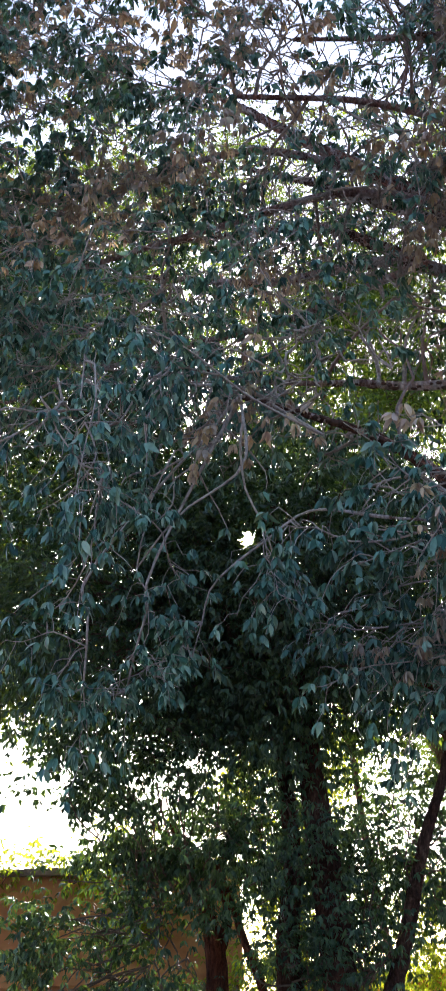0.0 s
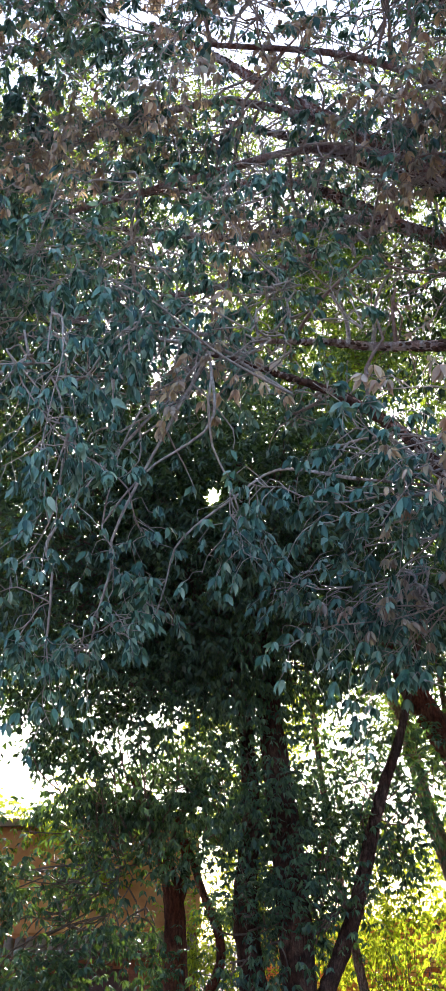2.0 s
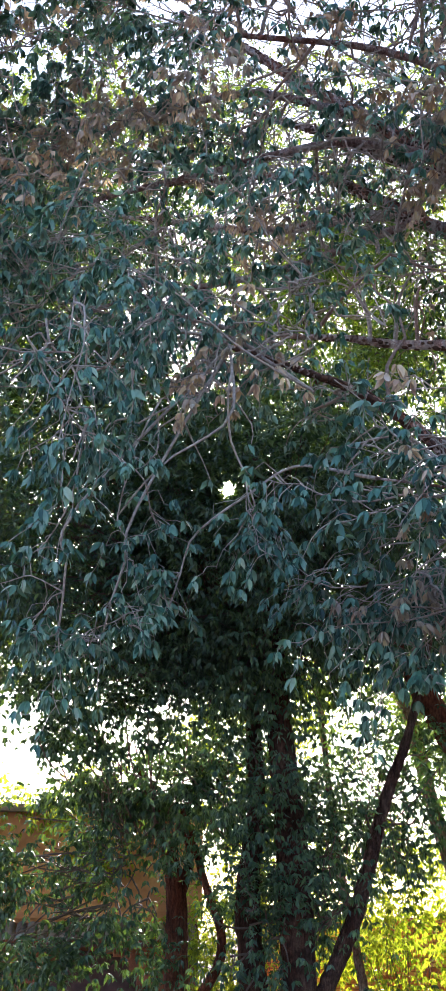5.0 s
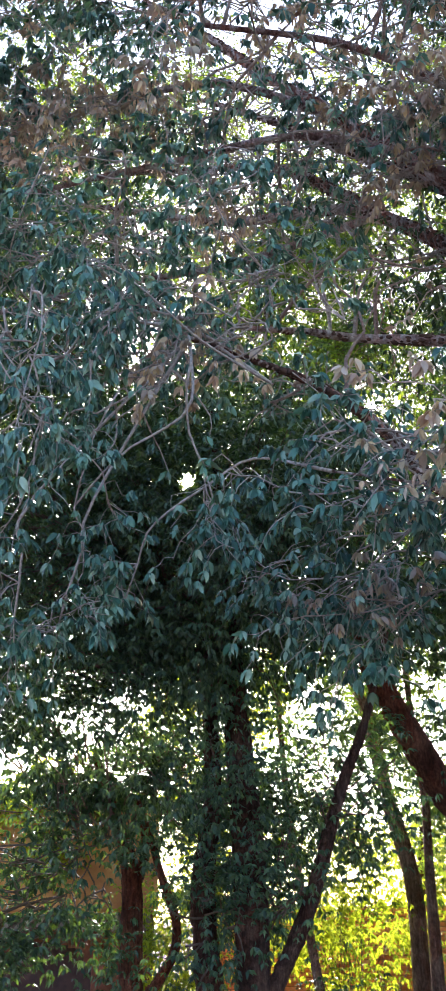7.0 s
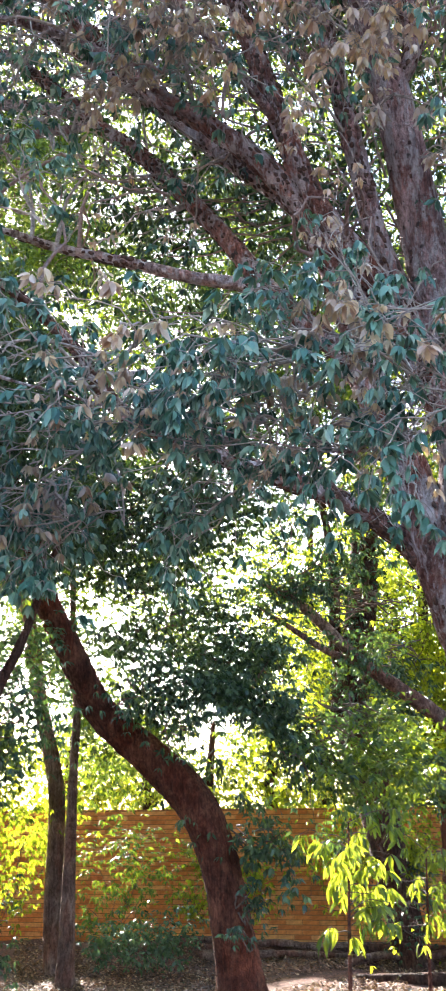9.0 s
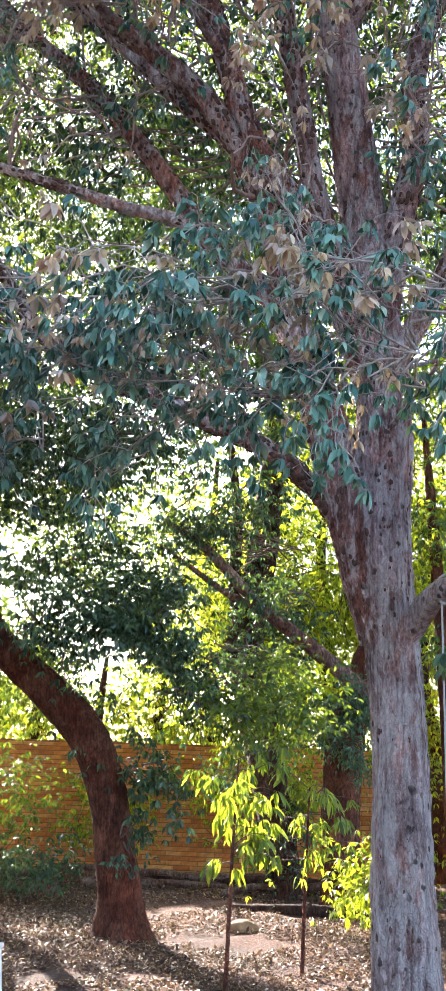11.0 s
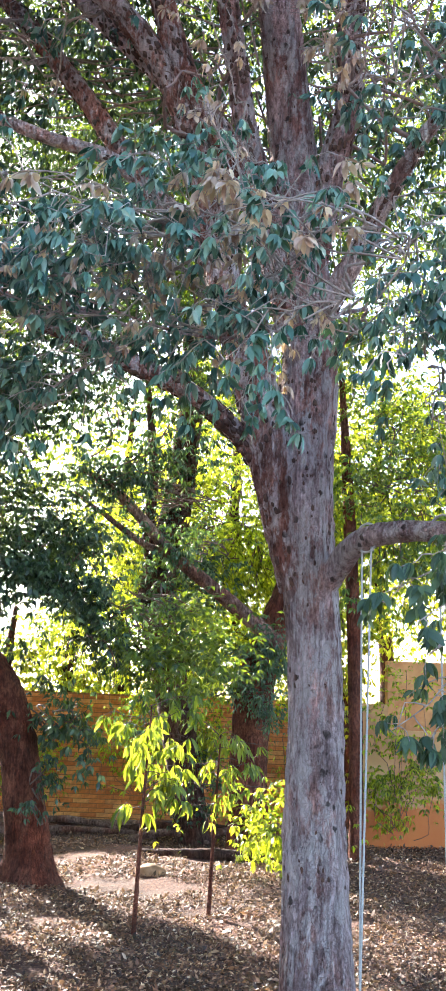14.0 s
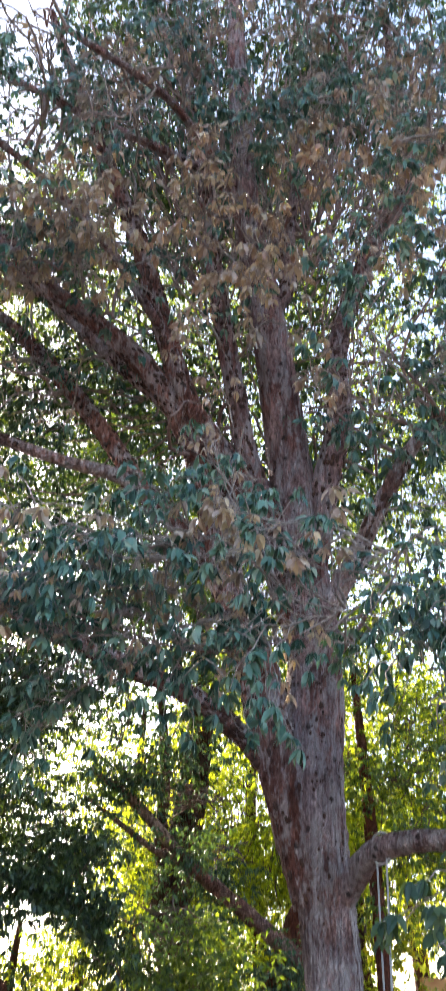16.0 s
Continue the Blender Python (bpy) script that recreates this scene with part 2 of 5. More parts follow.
SOIL = grainy("brown soil with leaf crumbs", ((0.3, (0.02, 0.009, 0.006)), (0.48, (0.11, 0.04, 0.021)), (0.6, (0.21, 0.09, 0.05)), (0.72, (0.45, 0.27, 0.16))), 42, 0.95, 1.0, 0.03, 8, (0.7, (0.05, 0.025, 0.017)))
BRICK = brick_material("orange clay brick", ((0.0, (0.56, 0.17, 0.05)), (0.5, (0.74, 0.26, 0.07)), (1.0, (0.78, 0.37, 0.13))))
BRICK_RED = brick_material("dark red brick", ((0.0, (0.2, 0.06, 0.04)), (1.0, (0.34, 0.12, 0.07))))
MORTAR = grainy("crumbling mortar", ((0.3, (0.22, 0.085, 0.032)), (0.7, (0.4, 0.18, 0.07))), 30, 0.95)
PLASTER = grainy("stained ochre plaster", ((0.3, (0.46, 0.19, 0.065)), (0.6, (0.6, 0.3, 0.115)), (0.8, (0.66, 0.43, 0.2))), 2.2, 0.9, 0.3, 0.006, 8, (0.9, (0.34, 0.12, 0.045)))
PLASTER_DAMP = grainy("pale ochre plaster with a rusty damp foot", ((0.3, (0.44, 0.24, 0.1)), (0.6, (0.6, 0.38, 0.17)), (0.8, (0.68, 0.5, 0.27))), 2.6, 0.9, 0.35, 0.006, 8, (1.3, (0.4, 0.17, 0.07)))
nt = PLASTER_DAMP.node_tree
split, rise = nt.nodes.new("ShaderNodeSeparateXYZ"), nt.nodes.new("ShaderNodeMath")
nt.links.new(coords(nt), split.inputs[0])
rise.operation = "MULTIPLY_ADD"
rise.inputs[1].default_value = 0.8
nt.links.new(noise_of(nt, coords(nt), 3.0, 6, 0.7), rise.inputs[2])
nt.links.new(split.outputs["Z"], rise.inputs[0])
foot = nt.nodes["Principled BSDF"].inputs["Base Color"]
plain = foot.links[0].from_socket
nt.links.new(mixed(nt, mixed(nt, plain, (0.95, 0.5, 0.3), 1.0, "MULTIPLY"), plain, ramp(nt, rise.outputs[0], ((0.85, (0, 0, 0)), (1.1, (1, 1, 1))))), foot)
PLASTER_WHITE = grainy("grimy white plaster", ((0.25, (0.62, 0.56, 0.55)), (0.6, (0.8, 0.76, 0.75)), (0.8, (0.86, 0.83, 0.82))), 1.6, 0.85, 0.3, 0.005, 8, (1.1, (0.5, 0.41, 0.38)))
TILE = brick_material("weathered roof tile", ((0.0, (0.14, 0.1, 0.085)), (1.0, (0.3, 0.22, 0.18))))
DARK_WOOD = grainy("dark painted wood", ((0.3, (0.05, 0.02, 0.02)), (0.7, (0.1, 0.04, 0.035))), 14, 0.7)
ROPE = grainy("pale cotton rope", ((0.3, (0.28, 0.27, 0.26)), (0.7, (0.5, 0.49, 0.47))), 160, 0.9, 0.8, 0.003)
PLANK = grainy("weathered dark plank", ((0.3, (0.03, 0.026, 0.025)), (0.7, (0.08, 0.07, 0.065))), 25, 0.8)
PLASTIC = grainy("dusty white plastic", ((0.3, (0.6, 0.59, 0.57)), (0.7, (0.74, 0.73, 0.71))), 12, 0.5, 0.1, 0.002)
STONE = grainy("ochre sandstone", ((0.3, (0.2, 0.1, 0.045)), (0.7, (0.36, 0.2, 0.1))), 14, 0.9, 0.6, 0.02)


# ---- mesh helpers ----
class Soup:
    """Collects pieces of mesh and links them as one object."""

    def __init__(self):
        self.v, self.f, self.n = [], {3: [], 4: []}, 0

    def add(self, verts, *faces):
        verts = np.asarray(verts, np.float32)
        for f in faces:
            f = np.asarray(f, np.int32)
            if len(f):
                self.f[f.shape[1]].append(f + self.n)
        self.v.append(verts)
        self.n += len(verts)

    def mesh(self, name, material, smooth=True):
        me = bpy.data.meshes.new(name)
        v = np.concatenate(self.v)
        tri = np.concatenate(self.f[3]) if self.f[3] else np.zeros((0, 3), np.int32)
        quad = np.concatenate(self.f[4]) if self.f[4] else np.zeros((0, 4), np.int32)
        loops = np.concatenate([tri.ravel(), quad.ravel()])
        starts = np.concatenate([np.arange(len(tri)) * 3, len(tri) * 3 + np.arange(len(quad)) * 4])
        me.vertices.add(len(v))
        me.vertices.foreach_set("co", v.ravel())
        me.loops.add(len(loops))
        me.loops.foreach_set("vertex_index", loops.astype(np.int32))
        me.polygons.add(len(starts))
        me.polygons.foreach_set("loop_start", starts.astype(np.int32))
        me.polygons.foreach_set("use_smooth", np.full(len(starts), smooth))
        me.update(calc_edges=True)
        me.validate()
        me.materials.append(material)
        return me


def thing(name, place, label, category, group="", kind=""):
    ob = new(name)
    ob.location = place
    ob.empty_display_size = 0.2
    return tagged(ob, label, category, group, kind)


def part(name, shape, material, parent=None, label="", smooth=True, kind=""):
    """Links a Soup, a bmesh or a mesh, made in world places, as one object under its thing."""
    if isinstance(shape, Soup):
        me = shape.mesh(name, material, smooth)
    elif isinstance(shape, bmesh.types.BMesh):
        me = bpy.data.meshes.new(name)
        shape.to_mesh(me)
        shape.free()
        me.materials.append(material)
        for p in me.polygons:
            p.use_smooth = smooth
    else:
        me = shape
    ob = new(name, me)
    if parent:
        ob.parent = parent
        top = parent
        where = Matrix.Identity(4)
        while top:
            where = top.matrix_basis @ where
            top = top.parent
        ob.matrix_parent_inverse = where.inverted()
    return tagged(ob, label, kind=kind)


def smooth_line(points, step=0.12):
    """A rounded line through points with radii, in even steps."""
    p = np.asarray(points, float)
    q = np.vstack([2 * p[0] - p[1], p, 2 * p[-1] - p[-2]])
    out = []
    for i in range(1, len(q) - 2):
        a, b, c, d = q[i - 1:i + 3]
        n = max(2, int(np.linalg.norm(c[:3] - b[:3]) / step))
        t = np.linspace(0, 1, n, endpoint=False)[:, None]
        out.append(0.5 * (2 * b + (c - a) * t + (2 * a - 5 * b + 4 * c - d) * t ** 2 + (3 * b - a - 3 * c + d) * t ** 3))
    return np.vstack(out + [p[-1:]])


def tube(soup, points, sides=10, rough=0.0, step=0.12, rng=None, cap=True, twist=0.25):
    """A tapered, slightly uneven limb along points (x, y, z, radius)."""
    p = smooth_line(points, step)
    c, r = p[:, :3], np.maximum(p[:, 3], 0.0015)
    d = np.gradient(c, axis=0)
    d /= np.linalg.norm(d, axis=1)[:, None] + 1e-9
    ref = np.array([0.3, 0.9, 0.1]) if abs(d[0][2]) > 0.5 else np.array([0, 0, 1.0])
    u = np.cross(d, ref)
    u /= np.linalg.norm(u, axis=1)[:, None] + 1e-9
    w = np.cross(d, u)
    a = np.linspace(0, 2 * math.pi, sides, endpoint=False)
    rad = np.repeat(r[:, None], sides, 1)
    if rough:
        g = rng or np.random.default_rng(3)
        k = np.arange(len(c))[:, None]
        wave = sum(g.uniform(0.4, 1) * np.sin(m * a[None] + g.uniform(0, 6) + k * g.uniform(-twist, twist)) for m in (1, 2, 3, 5, 7)) / 3
        rad = rad * (1 + rough * wave + rough * 0.5 * g.normal(size=rad.shape))
    v = c[:, None] + (u[:, None] * np.cos(a)[None, :, None] + w[:, None] * np.sin(a)[None, :, None]) * rad[..., None]
    n = len(c)
    i, j = np.meshgrid(np.arange(n - 1), np.arange(sides), indexing="ij")
    k = (j + 1) % sides
    f = np.stack([i * sides + j, i * sides + k, (i + 1) * sides + k, (i + 1) * sides + j], -1).reshape(-1, 4)
    verts = v.reshape(-1, 3)
    if cap:
        verts = np.vstack([verts, c[-1:] + d[-1:] * r[-1]])
        j = np.arange(sides)
        tip = np.stack([(n - 1) * sides + j, (n - 1) * sides + (j + 1) % sides, np.full(sides, n * sides)], -1)
        soup.add(verts, f, tip)
    else:
        soup.add(verts, f)


def box(bm, x0, x1, y0, y1, z0, z1, bevel=0.0, turn=None):
    m = Matrix.Translation(((x0 + x1) / 2, (y0 + y1) / 2, (z0 + z1) / 2)) @ Matrix.Diagonal((x1 - x0, y1 - y0, z1 - z0, 1))
    made = bmesh.ops.create_cube(bm, size=1, matrix=m)
    if bevel:
        edges = list({e for v in made["verts"] for e in v.link_edges})
        made = bmesh.ops.bevel(bm, geom=edges, offset=bevel, segments=2, affect="EDGES", profile=0.7)
    if turn:
        bmesh.ops.transform(bm, matrix=turn, verts=list({v for f in made.get("faces", []) for v in f.verts}) if bevel else made["verts"])


def unit(a):
    return a / (np.linalg.norm(a, axis=-1, keepdims=True) + 1e-9)


SUN_GAPS = ((-1.11, 10.94, 0, 0.3), (-0.72, 11.14, 0, 0.36), (-0.24, 11.3, 0, 0.38), (0.39, 11.1, 0, 0.36), (0.64, 10.7, 0, 0.3), (-0.55, 9.4, 0, 0.33), (-0.14, 9.26, 0, 0.36), (0.19, 9.04, 0, 0.34),
            (0.38, 8.38, 0, 0.2), (0.59, 7.92, 0, 0.2), (-1.42, 7.43, 0, 0.26), (-1.17, 7.0, 0, 0.22), (-0.83, 7.75, 0, 0.16), (-0.74, 6.29, 0, 0.16), (-1.08, 5.73, 0, 0.2), (-1.04, 6.05, 0, 0.14),
            (2.3, 11.8, 0, 0.4), (1.6, 9.57, 0, 0.16), (1.5, 7.8, 0, 0.26), (1.16, 6.59, 0, 0.2), (-0.5, 7.8, 1.15, 0.42), (0.13, 8.85, 0.9, 0.25), (0.95, 10.5, 0.6, 0.45),
            (-5.1, 12.2, 1.6, 0.6), (-5.4, 13.2, 1.5, 0.6), (-5.0, 12.8, 2.3, 0.5))


def leaves(soup, base, axis, length, width, rng, fine=False, curl=0.25):
    """Leaf blades from base points along axes: pointed ovals, folded on the midrib and bent down to the tip."""
    # the low sun breaks through one gap in the crowns
    sun = np.array(SUN_WAY)
    d = base - np.array([0.0, 0.0, 1.65])
    keep = (np.linalg.norm(np.cross(d, sun), axis=1) > 0.09) | (d @ sun < 0)
    # and through others onto the litter, the saplings and the shrub
    for x, y, z, r in SUN_GAPS:
        d = base - np.array([x, y, z])
        far = d @ sun
        off2 = np.einsum("ij,ij->i", d, d) - far * far
        keep &= (off2 > (r * rng.uniform(1.0, 1.3, len(d)) + 0.08) ** 2) | (far < r + 0.25)
    base, axis, length, width = base[keep], axis[keep], length[keep], width[keep]
    n = len(base)
    axis = unit(axis)
    side = unit(np.cross(axis, unit(rng.normal(size=(n, 3)) * 0.55 + np.array([0, 0, 1.0]))))
    up = np.cross(side, axis)
    length, width = length[:, None], width[:, None]

    def at_(s, t, h):
        return base + axis * length * s + side * width * t + up * length * h

    if fine:
        rows = [at_(0, 0, 0)]
        for along, wide, drop in ((0.2, 0.36, 0.0), (0.45, 0.5, -curl * 0.15), (0.74, 0.33, -curl * 0.5)):
            rows += [at_(along, -wide, drop + 0.05), at_(along, 0, drop), at_(along, wide, drop + 0.05)]
        v = np.stack(rows + [at_(1, 0, -curl)], 1).reshape(-1, 3)
        o = np.arange(n)[:, None] * 11
        soup.add(v, np.vstack([o + [0, 2, 1], o + [0, 3, 2], o + [7, 8, 10], o + [8, 9, 10]]),
                 np.vstack([o + [1, 2, 5, 4], o + [2, 3, 6, 5], o + [4, 5, 8, 7], o + [5, 6, 9, 8]]))
    else:
        rows = [at_(0, 0, 0), at_(0.42, -0.5, 0.03), at_(0.42, 0.5, 0.03), at_(1, 0, -curl)]
        v = np.stack(rows, 1).reshape(-1, 3)
        o = np.arange(n)[:, None] * 4
        soup.add(v, np.vstack([o + [0, 2, 1], o + [1, 2, 3]]))


def compound(soup, places, ways, rng, size=0.08, count=5, hang=0.9, fine=False, slim=1.0):
    """Drooping whorls of leaflets at the ends of their stalks."""
    places, ways = np.asarray(places, float), np.asarray(ways, float)
    n = len(places)
    if not n:
        return
    base = np.repeat(places, count, 0)
    fan = rng.uniform(0, 2 * math.pi, (n, 1)) + np.arange(count)[None] * (2 * math.pi / count) + rng.normal(0, 0.3, (n, count))
    radial = np.stack([np.cos(fan), np.sin(fan), np.zeros_like(fan)], -1).reshape(-1, 3)
    axis = radial * 0.75 + np.repeat(ways, count, 0) * 0.55 + np.array([0, 0, -1.0]) * hang * rng.uniform(0.5, 1.2, (n * count, 1))
    length = size * rng.uniform(0.65, 1.25, n * count) * np.repeat(rng.uniform(0.75, 1.15, n), count)
    leaves(soup, base + radial * size * 0.08, axis, length, length * slim * rng.uniform(0.3, 0.44, n * count), rng, fine)


def bough(twigs, blades, start, end, rng, n=14, spread=0.5, size=0.08, count=6, hang=1.25, fine=False, radius=0.012, nodes=2, bare=0.1, slim=1.0):
    """A leafy branch from start to end: a crooked stem, crooked side twigs, and drooping whorls towards the end of each."""
    start, end = np.asarray(start, float), np.asarray(end, float)
    reach = np.linalg.norm(end - start)
    bend = rng.normal(0, 0.09 * reach, 3) + np.array([0, 0, 0.06 * reach])
    t = np.linspace(0, 1, 6)[:, None]
    line = start + (end - start) * t + bend * np.sin(t * math.pi) + rng.normal(0, 0.045 * reach, (6, 3)) * np.minimum(1, t * 2)
    tube(twigs, np.hstack([line, radius * (1 - 0.6 * t)]), 5, step=0.09, cap=False)
    along = unit(end - start)
    places, ways = [], []
    for k in range(n):
        s = bare + (1 - bare) * (k + rng.uniform(0, 1)) / n
        i = min(4, int(s * 5))
        o = line[i] + (line[i + 1] - line[i]) * (s * 5 - i)
        way = unit(rng.normal(size=3) * np.array([1, 1, 0.6]) + along * 0.8 + np.array([0, 0, -0.1]))
        far = spread * rng.uniform(0.35, 1.0) * (1.15 - 0.5 * s)
        sag = np.array([0, 0, -0.2 * far])
        kink = rng.normal(0, 0.1 * far, (2, 3))
        bent = [o, o + way * far * 0.35 + kink[0] + np.array([0, 0, 0.05 * far]), o + way * far * 0.7 + kink[1] + sag * 0.4, o + way * far + sag]
        tube(twigs, np.hstack([np.array(bent), radius * np.array([[0.55], [0.45], [0.34], [0.2]])]), 4, step=0.1, cap=False)
        for h in (np.linspace(0.6, 1, nodes) if nodes > 1 else (1.0,)):
            places.append(bent[3] * h + bent[1] * (1 - h) + rng.normal(0, 0.012, 3))
            ways.append(unit(way + rng.normal(0, 0.4, 3)))
    if blades:
        compound(blades, places, ways, rng, size, count, hang, fine, slim)
    return places


def in_gap(p):
    """Whether a twig would stand in one of the gaps."""
    for x, y, z, r in ((0.0, 0.0, 1.65, 0.2),) + SUN_GAPS:
        d = Vector((p[0] - x, p[1] - y, p[2] - z))
        far = d.dot(SUN_WAY)
        if far > 0.6 and (d - SUN_WAY * far).length < r * 1.15:
            return True
    return False


def clump_cloud(twigs, blades, centre, radii, rng, clumps=40, per=40, sigma=0.22, size=0.08, count=4, hang=0.6, shell=0.35, root=None, thick=1.0):
    """A crown: many loose clumps of leaves in a lumpy ellipsoid, each on its own twig."""
    centre, radii = np.asarray(centre, float), np.asarray(radii, float)
    d = unit(rng.normal(size=(clumps, 3)))
    c = centre + d * radii * (shell + (1 - shell) * rng.uniform(0, 1, (clumps, 1)) ** 0.6)
    spot = np.repeat(c, per, 0) + rng.normal(size=(clumps * per, 3)) * sigma * np.array([1.15, 1.15, 0.7]) * np.repeat(rng.uniform(0.6, 1.4, (clumps, 1)), per, 0)
    way = unit(np.repeat(d, per, 0) + rng.normal(0, 0.6, (clumps * per, 3)))
    compound(blades, spot, way, rng, size, count, hang)
    hub = np.asarray(root if root is not None else centre, float)
    for q in c:
        m = hub + (q - hub) * 0.7 + rng.normal(0, 0.12, 3)
        a = hub + (q - hub) * rng.uniform(0.3, 0.55) + rng.normal(0, 0.06, 3)
        if in_gap(a) or in_gap(m) or in_gap(q) or in_gap((a + m) / 2) or in_gap((m + q) / 2):
            continue
        tube(twigs, np.vstack([np.append(a, 0.009 * thick), np.append((a + m) / 2 + rng.normal(0, 0.05, 3), 0.008 * thick), np.append(m, 0.007 * thick), np.append(q, 0.003)]), 4, step=0.15, cap=False)


# ---- ground ----
def ground_height(x, y):
    return 0.05 * np.sin(x * 0.7 + 1) * np.cos(y * 0.55) + 0.03 * np.sin(x * 2.1 + y * 1.3)


def build_ground():
    rng = np.random.default_rng(11)
    near = np.linspace(-14, 14, 113)
    x = np.concatenate([[-3000, -600, -120, -40, -22], near, [22, 40, 120, 600, 3000]])
    y = np.concatenate([[-3000, -600, -120, -40, -15], np.linspace(-6, 20, 105), [30, 60, 150, 600, 3000]])
    gx, gy = np.meshgrid(x, y, indexing="ij")
    inside = (abs(gx) < 15) & (gy > -7) & (gy < 21)
    gz = np.where(inside, ground_height(gx, gy) + rng.normal(0, 0.012, gx.shape), 0)
    n, m = gx.shape
    i, j = np.meshgrid(np.arange(n - 1), np.arange(m - 1), indexing="ij")
    s = Soup()
    s.add(np.stack([gx, gy, gz], -1).reshape(-1, 3), np.stack([i * m + j, (i + 1) * m + j, (i + 1) * m + j + 1, i * m + j + 1], -1).reshape(-1, 4))
    tagged(part("ground", s, SOIL), "bare brown soil strewn with dry leaves", "ground", kind="structure")
    count = 210000
    py = 4.9 + 10.3 * rng.uniform(0, 1, count) ** 1.25
    px = (rng.uniform(-1, 1, count) * (0.28 * py + 0.6)) - 0.06 * py
    base = np.stack([px, py, ground_height(px, py) + rng.uniform(0.004, 0.035, count)], -1)
    axis = np.stack([rng.normal(size=count), rng.normal(size=count), rng.normal(0, 0.4, count)], -1)
    litter = Soup()
    size = rng.uniform(0.01, 0.042, count) * np.where(rng.uniform(0, 1, count) < 0.07, 1.8, 1.0)
    leaves(litter, base, axis, size, size * rng.uniform(0.35, 0.6, count), rng, curl=-0.15)
    tagged(part("leaf_litter", litter, LEAF_DRY, smooth=False), "dry brown fallen leaves covering the soil", "fallen leaves", kind="stuff")


build_ground()


# ---- trees ----
def skeleton_of(tree, trunk, limbs, material, seed, sides=18, flare=True):
    rng = np.random.default_rng(seed)
    s = Soup()
    tube(s, trunk, sides, 0.05, 0.05, rng, twist=0.035)
    part("trunk", s, material, tree)
    for limb in limbs:
        s = Soup()
        tube(s, [(x, y, z, r * 0.86) for x, y, z, r in limb], max(8, sides - 6), 0.1, 0.05, rng, twist=0.12)
        part("limb", s, material, tree)


def boughs_from(twigs, blades, limbs, rng, each=6, reach=(0.7, 1.5), first=0.3, drop=0.0, **how):
    """Leafy branches from the outer stretch of each limb."""
    for limb in limbs:
        p = smooth_line(limb, 0.1)[:, :3]
        d = unit(np.gradient(p, axis=0))
        for k in range(each):
            i = min(len(p) - 1, int(len(p) * (first + (1 - first) * (k + rng.uniform(0, 1)) / each)))
            way = unit(d[i] * 0.6 + rng.normal(size=3) * np.array([1, 1, 0.7]) + np.array([0, 0, drop]))
            bough(twigs, blades, p[i], p[i] + way * rng.uniform(*reach), rng, **how)


# the great tree that carries the swing
swing_tree = thing("swing_tree", (0.62, 5.41, 0), "tall tree with grey pinkish spotted bark and many spreading limbs", "tree")
TRUNK = [(0.64, 5.41, -0.1, 0.27), (0.62, 5.41, 0.15, 0.215), (0.605, 5.41, 0.48, 0.182), (0.585, 5.42, 1.09, 0.162), (0.58, 5.42, 1.74, 0.146), (0.545, 5.42, 2.25, 0.15), (0.5, 5.43, 2.56, 0.165),
         (0.48, 5.43, 2.99, 0.172), (0.5, 5.43, 3.33, 0.17), (0.51, 5.42, 3.67, 0.158), (0.47, 5.43, 4.1, 0.152), (0.42, 5.43, 4.59, 0.146), (0.36, 5.44, 5.2, 0.138), (0.25, 5.3, 5.98, 0.12), (0.09, 5.13, 6.86, 0.1),
         (0.02, 5.03, 7.93, 0.08), (-0.06, 4.93, 9.7, 0.04)]
STEM_LEFT = [(0.47, 5.42, 2.3, 0.12), (0.325, 5.39, 2.94, 0.15), (0.24, 5.36, 3.29, 0.15), (0.15, 5.35, 3.62, 0.135), (-0.02, 5.36, 4.09, 0.094), (-0.12, 5.35, 4.6, 0.092), (-0.3, 5.3, 5.14, 0.088),
             (-0.55, 5.24, 5.56, 0.085), (-0.93, 5.22, 5.95, 0.078), (-1.35, 5.33, 6.38, 0.072), (-1.99, 5.43, 7.25, 0.06), (-2.56, 5.41, 7.92, 0.05), (-3.11, 5.35, 8.62, 0.038), (-3.7, 5.2, 9.27, 0.02)]
LIMB_A = [(0.06, 5.36, 3.7, 0.080), (0.0, 5.38, 4.3, 0.088), (-0.06, 5.42, 4.85, 0.072), (-0.4, 5.45, 5.41, 0.067), (-0.78, 5.56, 5.85, 0.064), (-1.27, 5.77, 6.48, 0.060), (-1.9, 5.9, 7.15, 0.050), (-2.62, 5.94, 7.87, 0.038), (-3.5, 5.9, 8.6, 0.017)]
LIMB_B = [(0.18, 5.36, 3.3, 0.080), (0.04, 5.4, 3.9, 0.090), (-0.16, 5.42, 4.34, 0.076), (-0.54, 5.49, 4.78, 0.074), (-0.93, 5.63, 5.41, 0.072), (-1.5, 5.9, 6.25, 0.067), (-1.97, 6.08, 6.79, 0.060), (-2.38, 6.14, 7.26, 0.055), (-2.91, 6.24, 7.79, 0.046),
          (-3.56, 6.13, 8.0, 0.034), (-4.3, 5.88, 8.07, 0.017)]
LIMB_B2 = [(-1.9, 6.06, 6.72, 0.06), (-2.37, 6.15, 7.06, 0.054), (-3.22, 6.09, 7.23, 0.045), (-3.8, 5.98, 7.43, 0.034), (-4.5, 5.75, 7.68, 0.018)]
